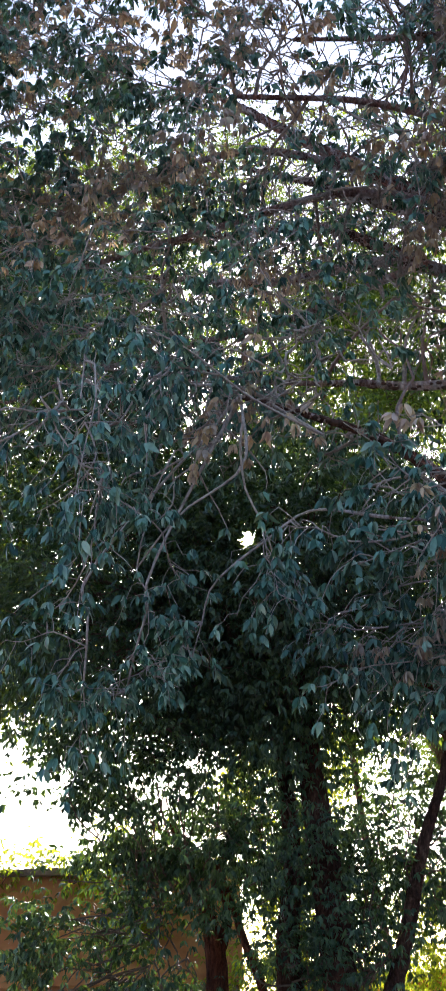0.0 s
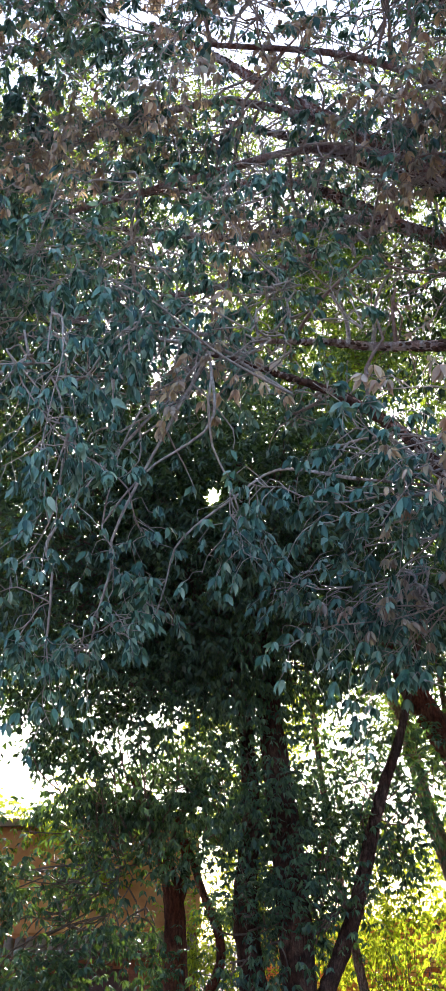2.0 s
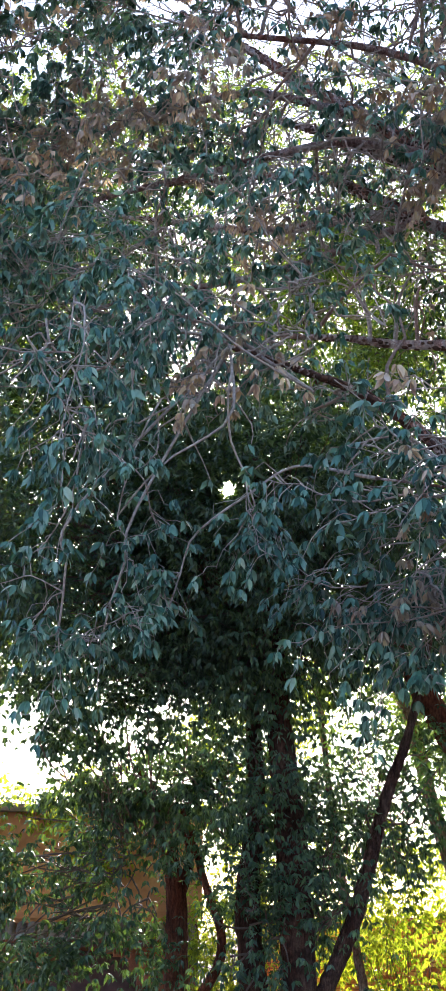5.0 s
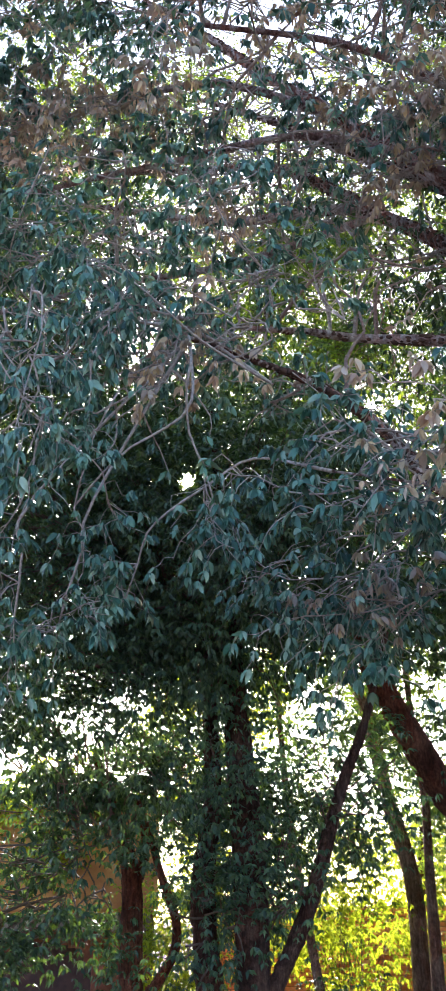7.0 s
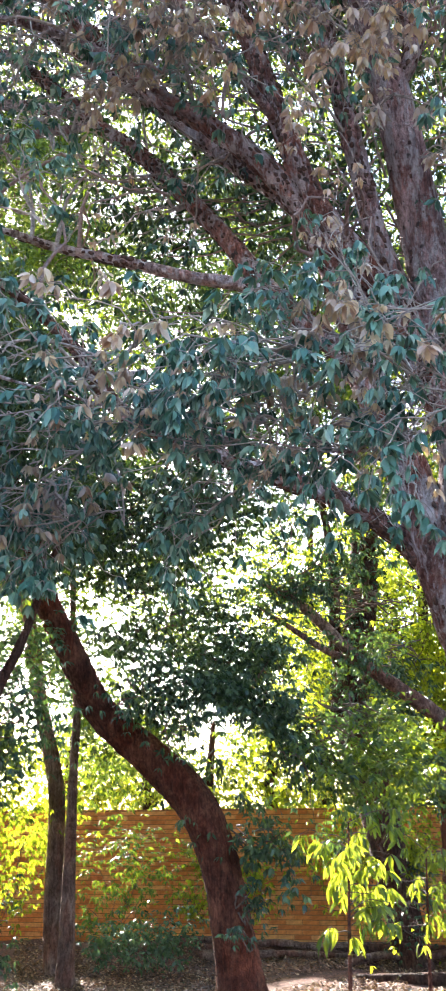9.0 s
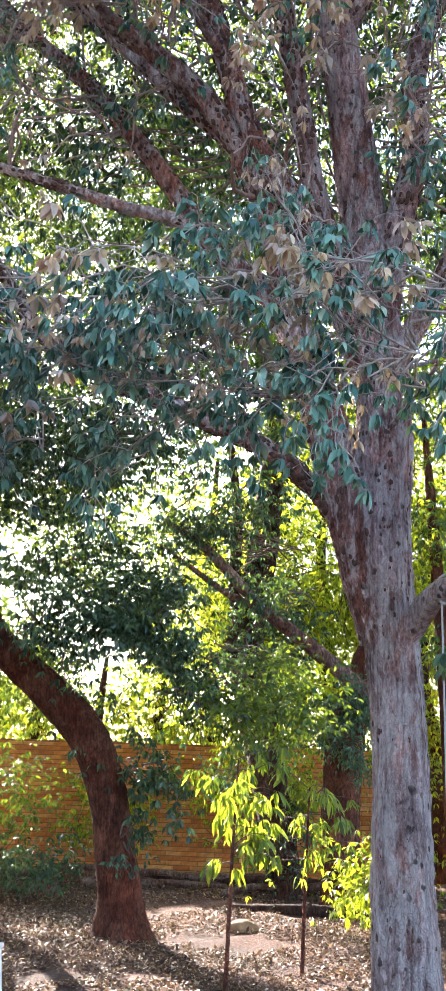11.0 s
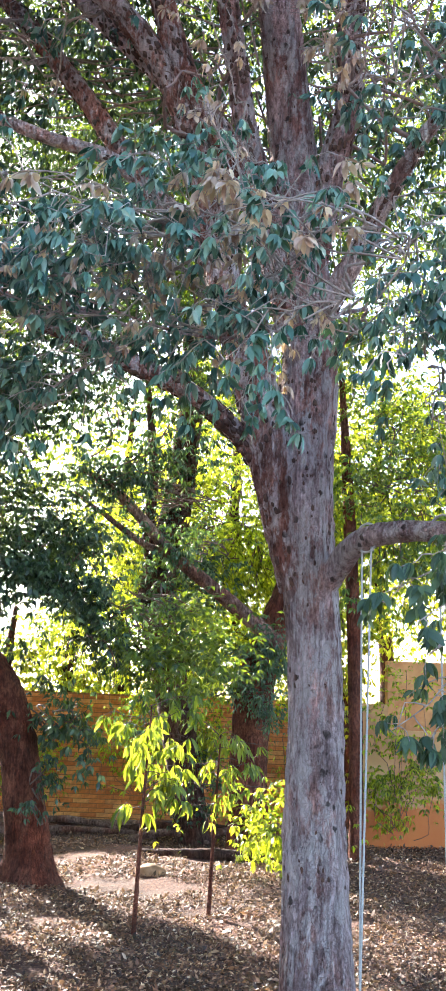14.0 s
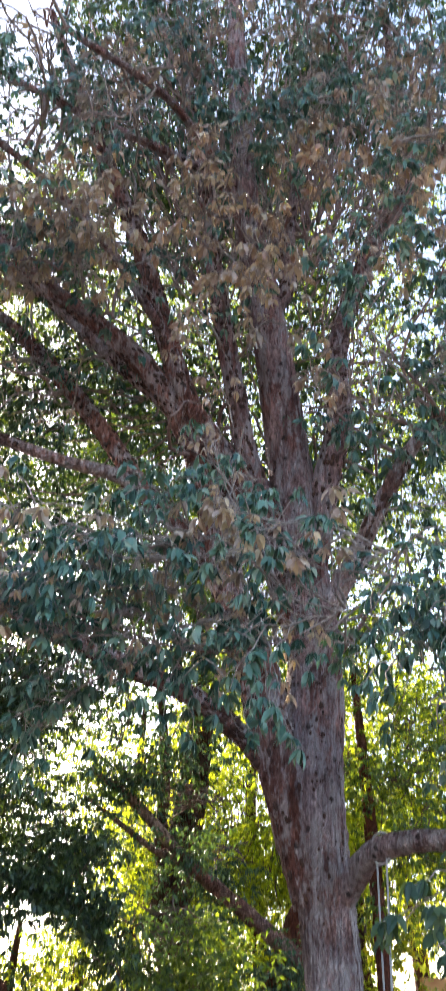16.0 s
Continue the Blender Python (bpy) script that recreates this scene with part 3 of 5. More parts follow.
LIMB_C = [(-0.5, 5.48, 4.74, 0.06), (-0.74, 5.46, 4.89, 0.054), (-1.07, 5.3, 4.9, 0.045), (-1.45, 5.28, 5.03, 0.041), (-1.94, 5.24, 5.18, 0.034), (-2.17, 5.04, 5.19, 0.027), (-2.36, 4.62, 5.04, 0.02), (-2.55, 4.17, 4.91, 0.015), (-2.75, 3.6, 4.8, 0.008)]
LIMB_D = [(0.22, 5.38, 3.0, 0.05), (0.1, 5.34, 3.16, 0.062), (-0.17, 5.16, 3.32, 0.06), (-0.7, 4.92, 3.49, 0.058), (-1.07, 4.8, 3.62, 0.052), (-1.36, 4.75, 3.82, 0.047), (-1.54, 4.64, 4.09, 0.038), (-1.71, 4.47, 4.26, 0.028), (-1.85, 4.2, 4.32, 0.02), (-2.2, 3.6, 4.36, 0.01)]
LIMB_R1 = [(0.5, 5.42, 4.2, 0.11), (0.62, 5.41, 4.85, 0.1), (0.72, 5.36, 5.3, 0.09), (0.73, 5.3, 5.9, 0.078), (0.99, 5.23, 6.69, 0.07), (1.25, 5.18, 7.26, 0.064), (1.28, 5.17, 8.14, 0.056), (1.22, 5.19, 9.3, 0.03)]
LIMB_R2 = [(0.54, 5.42, 3.86, 0.09), (0.75, 5.29, 4.21, 0.069), (0.92, 5.16, 4.55, 0.058), (1.16, 5.0, 4.94, 0.047), (1.44, 4.82, 5.11, 0.031), (2.0, 4.5, 5.3, 0.014)]
LIMB_SWING = [(0.53, 5.42, 2.2, 0.08), (0.66, 5.3, 2.4, 0.078), (0.75, 5.09, 2.52, 0.071), (0.91, 4.86, 2.54, 0.062), (1.11, 4.71, 2.52, 0.057), (1.34, 4.54, 2.47, 0.053), (1.69, 4.3, 2.4, 0.045), (2.3, 3.9, 2.5, 0.03)]
LIMB_U1 = [(0.24, 5.28, 6.05, 0.075), (0.4, 5.21, 6.42, 0.066), (0.18, 5.13, 6.89, 0.056), (-0.37, 4.92, 7.19, 0.043), (-1.2, 4.58, 7.34, 0.029), (-2.0, 4.2, 7.5, 0.012)]
LIMB_U2 = [(0.38, 5.22, 6.4, 0.056), (0.41, 5.21, 6.96, 0.046), (0.5, 5.1, 7.35, 0.04), (0.78, 4.97, 7.87, 0.036), (1.46, 4.71, 8.26, 0.02)]
LIMB_U4 = [(0.5, 5.42, 3.5, 0.08), (0.3, 5.4, 4.2, 0.1), (0.08, 5.33, 4.75, 0.098), (-0.26, 5.27, 5.28, 0.092), (-0.45, 5.21, 5.84, 0.084), (-0.72, 5.18, 6.77, 0.073), (-1.06, 5.13, 7.66, 0.06), (-1.52, 5.01, 8.97, 0.03)]
LIMB_U5 = [(0.5, 5.42, 3.7, 0.08), (0.32, 5.4, 4.4, 0.085), (0.12, 5.33, 4.95, 0.08), (0.02, 5.28, 5.49, 0.076), (-0.13, 5.23, 6.42, 0.066), (-0.25, 5.13, 7.35, 0.054), (-0.44, 5.01, 8.62, 0.025)]
HIGH = [STEM_LEFT, LIMB_A, LIMB_B, LIMB_B2, LIMB_R1, LIMB_U1, LIMB_U2, LIMB_U4, LIMB_U5, TRUNK[11:]]
MAIN_LIMBS = [STEM_LEFT, LIMB_A, LIMB_B, LIMB_B2, LIMB_C, LIMB_D, LIMB_R1, LIMB_R2, LIMB_SWING, LIMB_U1, LIMB_U2, LIMB_U4, LIMB_U5]
skeleton_of(swing_tree, TRUNK, [LIMB_R1, LIMB_SWING, LIMB_U1, LIMB_U2, LIMB_U5], BARK_GREY, 21, 32)
for bark, limbs in ((BARK_RUST, (STEM_LEFT, LIMB_B, LIMB_D, LIMB_U4)), (BARK_PALE, (LIMB_A, LIMB_B2, LIMB_C, LIMB_R2))):
    for limb in limbs:
        s = Soup()
        tube(s, [(x, y, z, r * 0.86) for x, y, z, r in limb], 26, 0.1, 0.05, np.random.default_rng(len(limb)), twist=0.12)
        part("limb", s, bark, swing_tree)
rng = np.random.default_rng(5)
twigs, blades, young = Soup(), Soup(), Soup()
HIGH_EXTRA = [[(-0.93, 5.22, 5.95), (-1.8, 4.6, 6.3), (-2.8, 4.2, 6.2), (-3.6, 3.6, 5.8)], [(-1.99, 5.43, 7.25), (-2.7, 4.7, 7.3), (-3.6, 4.2, 7.0), (-4.4, 3.6, 6.4)], [(-1.97, 6.08, 6.79), (-3.0, 5.6, 6.4), (-4.0, 5.1, 6.2), (-4.9, 4.5, 5.8)],
              [(-0.45, 5.21, 5.84), (-0.9, 4.6, 6.2), (-1.4, 4.0, 6.3), (-2.0, 3.4, 6.2)], [(0.09, 5.13, 6.86), (-0.4, 4.3, 7.0), (-1.0, 3.6, 6.8)], [(0.99, 5.23, 6.69), (1.3, 4.4, 6.7), (1.4, 3.6, 6.3)]]
HIGH_EXTRA += [[(0.5, 5.4, 3.45), (0.7, 4.7, 3.6), (0.5, 3.95, 3.3), (-0.05, 3.5, 2.98), (-0.6, 3.3, 3.05)], [(-0.17, 5.16, 3.32), (-0.3, 4.4, 3.3), (-0.7, 3.7, 3.2), (-1.3, 3.2, 3.25)]]
HIGH_EXTRA = [[(*p, (0.035 if line[0][2] > 4 else 0.013) * (1 - 0.2 * k)) for k, p in enumerate(line)] for line in HIGH_EXTRA]
for line in HIGH_EXTRA:
    s = Soup()
    tube(s, line, 8, 0.06, 0.1, rng)
    part("limb", s, BARK_GREY, swing_tree)
boughs_from(twigs, blades, HIGH[:4], rng, each=6, first=0.45, reach=(0.5, 1.1), n=12, spread=0.5, size=0.078, nodes=2)
boughs_from(twigs, blades, HIGH[4:], rng, each=5, first=0.4, reach=(0.6, 1.5), n=13, spread=0.55, size=0.08, nodes=2)
boughs_from(twigs, blades, HIGH_EXTRA[:6], rng, each=6, first=0.1, reach=(0.5, 1.2), n=13, spread=0.5, size=0.076, nodes=2)
boughs_from(twigs, young, [LIMB_U1, LIMB_U2, LIMB_U4, LIMB_U5, TRUNK[11:], HIGH_EXTRA[3], HIGH_EXTRA[4], HIGH_EXTRA[5], LIMB_R1], rng, each=2, first=0.35, reach=(0.4, 1.0), n=9, spread=0.4, size=0.085, nodes=1)
boughs_from(twigs, blades, [LIMB_C], rng, each=3, first=0.7, reach=(0.4, 0.9), n=11, spread=0.4, size=0.068, nodes=2)
boughs_from(twigs, blades, [LIMB_D, LIMB_R2], rng, each=6, first=0.55, reach=(0.4, 0.9), n=12, spread=0.45, size=0.068, nodes=2)
# leafy boughs in the lower and outer parts of the crown: box of starts, way, number, share of young leaves, leaf size
SPRAYS = (((-0.65, 0.75), (3.1, 3.8), (3.04, 3.36), (-0.8, -0.3, 0.12), 28, 0.36, 0.058),
          ((-1.4, -0.6), (3.2, 4.1), (3.05, 3.6), (-0.6, -0.4, 0.0), 11, 0.08, 0.058),
          ((-2.8, -1.5), (3.2, 4.0), (4.2, 4.9), (-0.7, -0.4, 0.0), 22, 0.08, 0.06),
          ((-1.7, -1.1), (3.9, 4.4), (2.85, 3.2), (-0.5, -0.2, 0.0), 10, 0.0, 0.062),
          ((-2.6, -2.2), (2.3, 2.7), (3.5, 4.0), (-0.3, -0.4, -0.4), 6, 0.0, 0.058),
          ((-4.4, -3.0), (2.4, 3.6), (4.6, 6.4), (-0.6, -0.4, 0.0), 34, 0.06, 0.066),
          ((-4.3, -2.2), (2.9, 4.4), (5.0, 8.6), (-0.7, -0.5, -0.1), 66, 0.12, 0.068),
          ((-3.6, -2.0), (3.6, 4.6), (6.2, 8.4), (-0.5, -0.6, 0.0), 20, 0.6, 0.066),
          ((-4.2, -3.0), (2.2, 3.2), (5.6, 7.8), (-0.6, -0.4, 0.0), 26, 0.05, 0.066),
          ((-2.7, -1.0), (4.3, 5.1), (5.3, 8.2), (-0.6, -0.6, -0.1), 9, 0.5, 0.068),
          ((-0.2, 1.5), (4.2, 4.9), (4.4, 8.4), (0.1, -0.8, 0.0), 18, 0.3, 0.06),
          ((0.1, 1.3), (4.2, 4.7), (5.75, 6.15), (0.2, -0.7, -0.1), 11, 1.0, 0.07),
          ((-1.2, 0.1), (4.2, 4.7), (5.8, 6.2), (-0.2, -0.7, -0.1), 9, 1.0, 0.068),
          ((0.8, 1.9), (4.2, 5.2), (3.0, 5.8), (0.4, -0.6, -0.1), 22, 0.1, 0.066),
          ((0.6, 1.3), (3.5, 4.3), (3.5, 5.0), (0.4, -0.6, 0.0), 10, 0.2, 0.06),
          ((1.0, 1.7), (3.8, 4.7), (3.3, 5.0), (0.5, -0.4, 0.0), 16, 0.05, 0.062),
          ((-0.5, 0.15), (3.55, 3.9), (2.96, 3.12), (-0.8, -0.1, 0.1), 9, 0.25, 0.056),
          ((0.75, 1.2), (3.6, 4.1), (2.95, 3.9), (0.5, -0.1, -0.1), 16, 0.05, 0.06),
          ((-3.4, -1.6), (2.6, 4.0), (6.0, 8.2), (-0.3, -0.6, 0.1), 44, 0.5, 0.064),
          ((-1.0, 1.4), (4.3, 5.2), (6.8, 8.6), (0.0, -0.6, 0.1), 30, 0.34, 0.066))
LIMB_POINTS = np.vstack([smooth_line(line, 0.15)[:, :3] for line in MAIN_LIMBS[:8] + MAIN_LIMBS[9:] + HIGH_EXTRA])
spots, plan = [], []
for box_no, (bx, by, bz, way, number, share, size) in enumerate(SPRAYS):
    for k in range(number):
        a = np.array([rng.uniform(*bx), rng.uniform(*by), rng.uniform(*bz)])
        b = a + unit(np.array(way) + rng.normal(0, 0.4, 3)) * rng.uniform(0.45, 0.85)
        plan.append((np.linalg.norm(LIMB_POINTS - a, axis=1).min(), len(plan), a, b, rng.uniform() < share, size, box_no == 0))
# each bough springs from the nearest limb or from an earlier bough's stem
stems = LIMB_POINTS
for _, _, a, b, fresh, size, near in sorted(plan, key=lambda p: p[:2]):
    gap = np.linalg.norm(stems - a, axis=1)
    gap[gap < 0.12] = 9
    root = stems[np.argmin(gap)]
    bends = [np.append(root * (1 - h) + a * h + rng.normal(0, 0.02 + 0.03 * np.linalg.norm(root - a), 3) + np.array([0, 0, 0.04]) * math.sin(h * math.pi), 0.006 - 0.002 * h) for h in (0.2, 0.4, 0.6, 0.8)]
    stems = np.vstack([stems, np.array(bends)[:, :3], a, (a + b) / 2])
    tube(twigs, np.vstack([np.append(root, 0.0065), *bends, np.append(a, 0.0042), np.append(a * 0.7 + b * 0.3, 0.0035)]), 5, step=0.08, cap=False)
    if near and len(spots) < 300:
        spots += [(p, fresh) for p in bough(twigs, None, a, b, rng, n=12, spread=0.34, size=size, nodes=2, radius=0.005)]
    else:
        bough(twigs, young if fresh else blades, a, b, rng, n=12, spread=0.36, size=size * 1.02, count=7, fine=True, nodes=2, radius=0.005)
# the nearest leaves, each whorl a piece of its own
whorls = {}
for fresh, material in ((True, LEAF_YOUNG), (False, LEAF_NEAR)):
    whorls[fresh] = []
    for k in range(6):
        s = Soup()
        compound(s, [(0, 0, 0)], [(0.3, 0, 0)], rng, 0.062, 5 + k % 3, 1.25, True)
        whorls[fresh].append(s.mesh("leaf", material))
for k, (p, fresh) in enumerate(spots):
    ob = new("leaf", whorls[fresh][k % 6])
    ob.parent = swing_tree
    ob.matrix_parent_inverse = swing_tree.matrix_basis.inverted()
    ob.matrix_basis = Matrix.LocRotScale(Vector(p), Euler((rng.normal(0, 0.25), rng.normal(0, 0.25), rng.uniform(0, 6.28))), Vector((1, 1, 1)) * rng.uniform(0.6, 1.0))
# bare brown twigs inside the crown, and leaves with shade in their colour
bare, inner = Soup(), Soup()
for k in range(55):
    a = np.array([rng.uniform(-1.7, 1.5), rng.uniform(4.5, 5.5), rng.uniform(4.6, 9.2)])
    root = LIMB_POINTS[np.argmin(np.linalg.norm(LIMB_POINTS - a, axis=1))]
    b = a + unit(rng.normal(0, 0.7, 3) + np.array([0, -0.2, 0.7])) * rng.uniform(0.3, 0.8)
    tube(bare, np.vstack([np.append(root, 0.016), np.append((root + a) / 2 + rng.normal(0, 0.05, 3), 0.012), np.append(a, 0.009)]), 5, step=0.12, cap=False)
    bough(bare, None, a, b, rng, n=7, spread=0.35, nodes=1, radius=0.009)
for k in range(80):
    a = np.array([rng.uniform(-3.6, -0.9), rng.uniform(4.9, 6.0), rng.uniform(5.6, 8.0)])
    root = LIMB_POINTS[np.argmin(np.linalg.norm(LIMB_POINTS - a, axis=1))]
    b = a + unit(rng.normal(0, 0.4, 3) + np.array([-0.9, -0.1, 0.35])) * rng.uniform(0.4, 0.9)
    tube(twigs, np.vstack([np.append(root, 0.014), np.append((root + a) / 2 + rng.normal(0, 0.04, 3), 0.011), np.append(a, 0.008)]), 5, step=0.12, cap=False)
    bough(twigs, young if k % 4 == 0 else None, a, b, rng, n=8, spread=0.3, size=0.07, nodes=1, radius=0.009)
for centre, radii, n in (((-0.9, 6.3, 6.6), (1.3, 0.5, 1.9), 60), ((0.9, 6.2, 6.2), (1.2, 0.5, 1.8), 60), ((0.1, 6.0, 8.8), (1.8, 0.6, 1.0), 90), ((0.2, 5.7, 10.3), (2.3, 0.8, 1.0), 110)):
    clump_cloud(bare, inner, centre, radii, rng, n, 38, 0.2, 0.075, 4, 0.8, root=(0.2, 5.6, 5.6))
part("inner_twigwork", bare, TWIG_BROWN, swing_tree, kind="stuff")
part("inner_crown", inner, LEAF_SHADE, swing_tree, kind="stuff")
# dark knobs and scars on the bark, thick along the limbs and scattered up the trunk
knobs = Soup()
BALL = np.array([(math.cos(a) * math.cos(e), math.sin(a) * math.cos(e), math.sin(e)) for e in (-0.5, 0.5) for a in np.arange(5) * 1.2566] + [(0, 0, 1), (0, 0, -1)])
BALL_FACES = np.array([f for j in range(5) for f in ((j, (j + 1) % 5, 5 + (j + 1) % 5), (j, 5 + (j + 1) % 5, 5 + j), (5 + j, 5 + (j + 1) % 5, 10), ((j + 1) % 5, j, 11))])
for line, number, lo, under in [(TRUNK[5:10], 330, 0.05, 0.0), (TRUNK[1:6], 60, 0.2, 0.0), (TRUNK[9:], 170, 0.0, 0.0)] + [(limb, 560, 0.02, 0.35) for limb in (STEM_LEFT, LIMB_A, LIMB_B, LIMB_D, LIMB_U4, LIMB_U5, LIMB_R1)] + [(limb, 130, 0.0, 0.3) for limb in (LIMB_B2, LIMB_C, LIMB_R2, LIMB_U1, LIMB_U2)]:
    p = smooth_line(line, 0.04)
    centre = rng.uniform(lo, 1, max(3, number // 9))
    for k in range(number):
        i = int(np.clip((centre[k % len(centre)] + rng.normal(0, 0.02)) * len(p), 1, len(p) - 2))
        d = unit(p[i + 1, :3] - p[i - 1, :3])
        out = rng.normal(size=3) + np.array([0, -0.5, -under])
        out = unit(out - d * (out @ d))
        r = rng.uniform(0.006, 0.017) if under else rng.uniform(0.004, 0.0115)
        shape = BALL * rng.uniform(0.7, 1.3, (12, 1)) * r
        shape = shape + np.outer(shape @ d, d) * 0.8 - np.outer(shape @ out, out) * (0.5 if under else 0.75)
        knobs.add(p[i, :3] + out * p[i, 3] * (0.92 if under else 0.99) + shape, BALL_FACES)
part("bark_relief", knobs, KNOB, swing_tree, "dark rusty knobs and scars", kind="stuff")
# broad hanging leaves beside the swing
broad = Soup()
for a, b in (((1.5, 4.1, 2.75), (0.85, 3.8, 2.25)), ((1.4, 4.0, 2.5), (0.66, 3.87, 2.08)), ((1.4, 4.1, 2.45), (0.76, 3.84, 2.0)), ((1.3, 4.0, 2.2), (0.84, 3.83, 1.9)), ((1.3, 4.0, 2.1), (0.66, 3.89, 1.66)), ((1.25, 3.95, 1.9), (0.8, 3.86, 1.5)), ((1.3, 3.9, 2.0), (0.92, 3.84, 1.7))):
    bough(twigs, broad, a, b, rng, n=9, spread=0.24, size=0.072, count=8, fine=True, nodes=2, bare=0.4, radius=0.006)
# long bare hanging twigs in the open side of the crown
for line in (((-1.85, 3.6, 3.6), (-2.03, 3.46, 3.44), (-2.18, 3.41, 3.34), (-2.28, 3.39, 3.25), (-2.34, 3.41, 3.12), (-2.41, 3.42, 2.96)),
             ((-1.97, 3.24, 3.95), (-1.99, 3.24, 3.84), (-2.03, 3.33, 3.66), (-2.01, 3.42, 3.53), (-2.0, 3.5, 3.38)),
             ((-2.0, 3.3, 3.8), (-2.11, 3.27, 3.68), (-2.26, 3.22, 3.6), (-2.39, 3.19, 3.49), (-2.52, 3.17, 3.35)),
             ((-2.7, 3.1, 3.4), (-2.73, 3.09, 3.15), (-2.76, 3.12, 3.02), (-2.8, 3.15, 2.86)),
             ((-2.48, 3.25, 3.4), (-2.53, 3.25, 3.16), (-2.6, 3.26, 3.0), (-2.66, 3.28, 2.84)),
             ((-1.7, 3.5, 3.9), (-1.88, 3.2, 4.01), (-1.97, 3.06, 4.11), (-2.06, 2.91, 4.21), (-2.17, 2.77, 4.28))):
    root = LIMB_POINTS[np.argmin(np.linalg.norm(LIMB_POINTS - np.array(line[0]), axis=1))]
    tube(twigs, [(*root, 0.009)] + [(*p, 0.0065 - 0.0006 * k) for k, p in enumerate(line)], 6, step=0.06)
    for k in range(4):
        a = np.array(line[-1 - k % 2])
        bough(twigs, blades, a, a + unit(rng.normal(0, 0.6, 3) + np.array([-0.2, -0.1, -0.45])) * rng.uniform(0.25, 0.45), rng, n=8, spread=0.24, size=0.058, fine=True, nodes=2, radius=0.004)
part("twigwork", twigs, TWIG, swing_tree, kind="stuff")
part("crown", blades, LEAF_NEAR, swing_tree, "dark glossy blue-green drooping leaves", kind="stuff")
part("side_foliage", broad, LEAF_MID, swing_tree, "broad dark green hanging leaves", kind="stuff")
part("young_foliage", young, LEAF_YOUNG, swing_tree, "pale bronze young leaves", kind="stuff")

# the tree with the bent trunk
bent_tree = thing("bent_tree", (-1.57, 10.08, 0), "red-brown tree with a trunk bending over sideways", "tree")
B_TRUNK = [(-1.55, 10.06, -0.1, 0.42), (-1.58, 10.06, 0.08, 0.33), (-1.6, 10.05, 0.35, 0.26), (-1.66, 9.99, 0.75, 0.235), (-1.76, 9.97, 1.28, 0.222), (-1.99, 9.93, 1.84, 0.235), (-2.45, 9.82, 2.31, 0.212), (-2.92, 9.69, 2.74, 0.188), (-3.18, 9.5, 3.28, 0.163),
           (-3.45, 9.29, 3.91, 0.144), (-3.56, 9.15, 4.41, 0.12), (-3.72, 8.86, 5.02, 0.098), (-4.01, 8.51, 5.77, 0.06)]
B_TRUNK = [(x, y, z, r * 0.86) for x, y, z, r in B_TRUNK]
skeleton_of(bent_tree, B_TRUNK, [], BARK_RED, 31)
rng = np.random.default_rng(6)
twigs, blades = Soup(), Soup()
clump_cloud(twigs, blades, (-1.95, 11.0, 3.1), (0.7, 0.5, 0.95), rng, 32, 44, 0.17, 0.085, 5, 0.8, root=(-1.5, 10.2, 3))
clump_cloud(twigs, blades, (-1.55, 9.5, 2.1), (0.55, 0.3, 0.5), rng, 16, 34, 0.14, 0.085, 5, 0.9, root=(-1.8, 9.9, 1.9))
clump_cloud(twigs, blades, (-2.0, 9.45, 2.75), (0.6, 0.3, 0.4), rng, 14, 34, 0.14, 0.08, 5, 0.9, root=(-2.3, 9.8, 2.4))
clump_cloud(twigs, blades, (-2.5, 9.3, 2.95), (0.4, 0.25, 0.35), rng, 8, 30, 0.12, 0.075, 5, 0.9, root=(-2.7, 9.6, 2.7))
clump_cloud(twigs, blades, (-1.55, 9.75, 2.5), (0.55, 0.35, 0.6), rng, 16, 34, 0.14, 0.085, 5, 0.9, root=(-1.8, 9.9, 2.0))
clump_cloud(twigs, blades, (-1.2, 10.4, 2.0), (0.5, 0.35, 0.4), rng, 12, 34, 0.14, 0.085, 5, 0.9, root=(-1.6, 10.0, 2.0))
clump_cloud(twigs, blades, (-1.25, 9.8, 1.65), (0.3, 0.3, 0.4), rng, 8, 30, 0.12, 0.085, 5, 0.9, root=(-1.7, 9.9, 1.7))
clump_cloud(twigs, blades, (-1.48, 9.66, 0.95), (0.12, 0.1, 0.45), rng, 5, 14, 0.07, 0.07, 5, 0.9, root=(-1.6, 9.8, 1.0))
clump_cloud(twigs, blades, (-2.2, 9.2, 4.7), (1.1, 0.8, 0.6), rng, 40, 44, 0.22, 0.075, 5, 0.7)
clump_cloud(twigs, blades, (-3.6, 9.0, 5.2), (1.3, 1.0, 0.9), rng, 40, 44, 0.22, 0.075, 5, 0.7, root=(-3.5, 9.2, 4.4))
clump_cloud(twigs, blades, (-2.6, 10.6, 3.8), (0.7, 0.6, 0.5), rng, 16, 40, 0.2, 0.085, 5, 0.7)
clump_cloud(twigs, blades, (-3.0, 10.8, 5.0), (1.5, 0.9, 0.7), rng, 50, 44, 0.22, 0.08, 5, 0.7)
clump_cloud(twigs, blades, (-0.6, 10.2, 4.6), (1.0, 0.7, 0.9), rng, 12, 40, 0.22, 0.085, 5, 0.7, root=(-1.3, 10.4, 4))
clump_cloud(twigs, blades, (-1.9, 12.6, 2.8), (0.6, 0.4, 0.5), rng, 14, 34, 0.17, 0.085, 5, 0.8, root=(-1.9, 10.6, 3.0))
clump_cloud(twigs, blades, (-1.35, 9.7, 3.0), (0.5, 0.3, 0.5), rng, 15, 32, 0.16, 0.085, 5, 0.9, root=(-1.9, 9.9, 2.2))
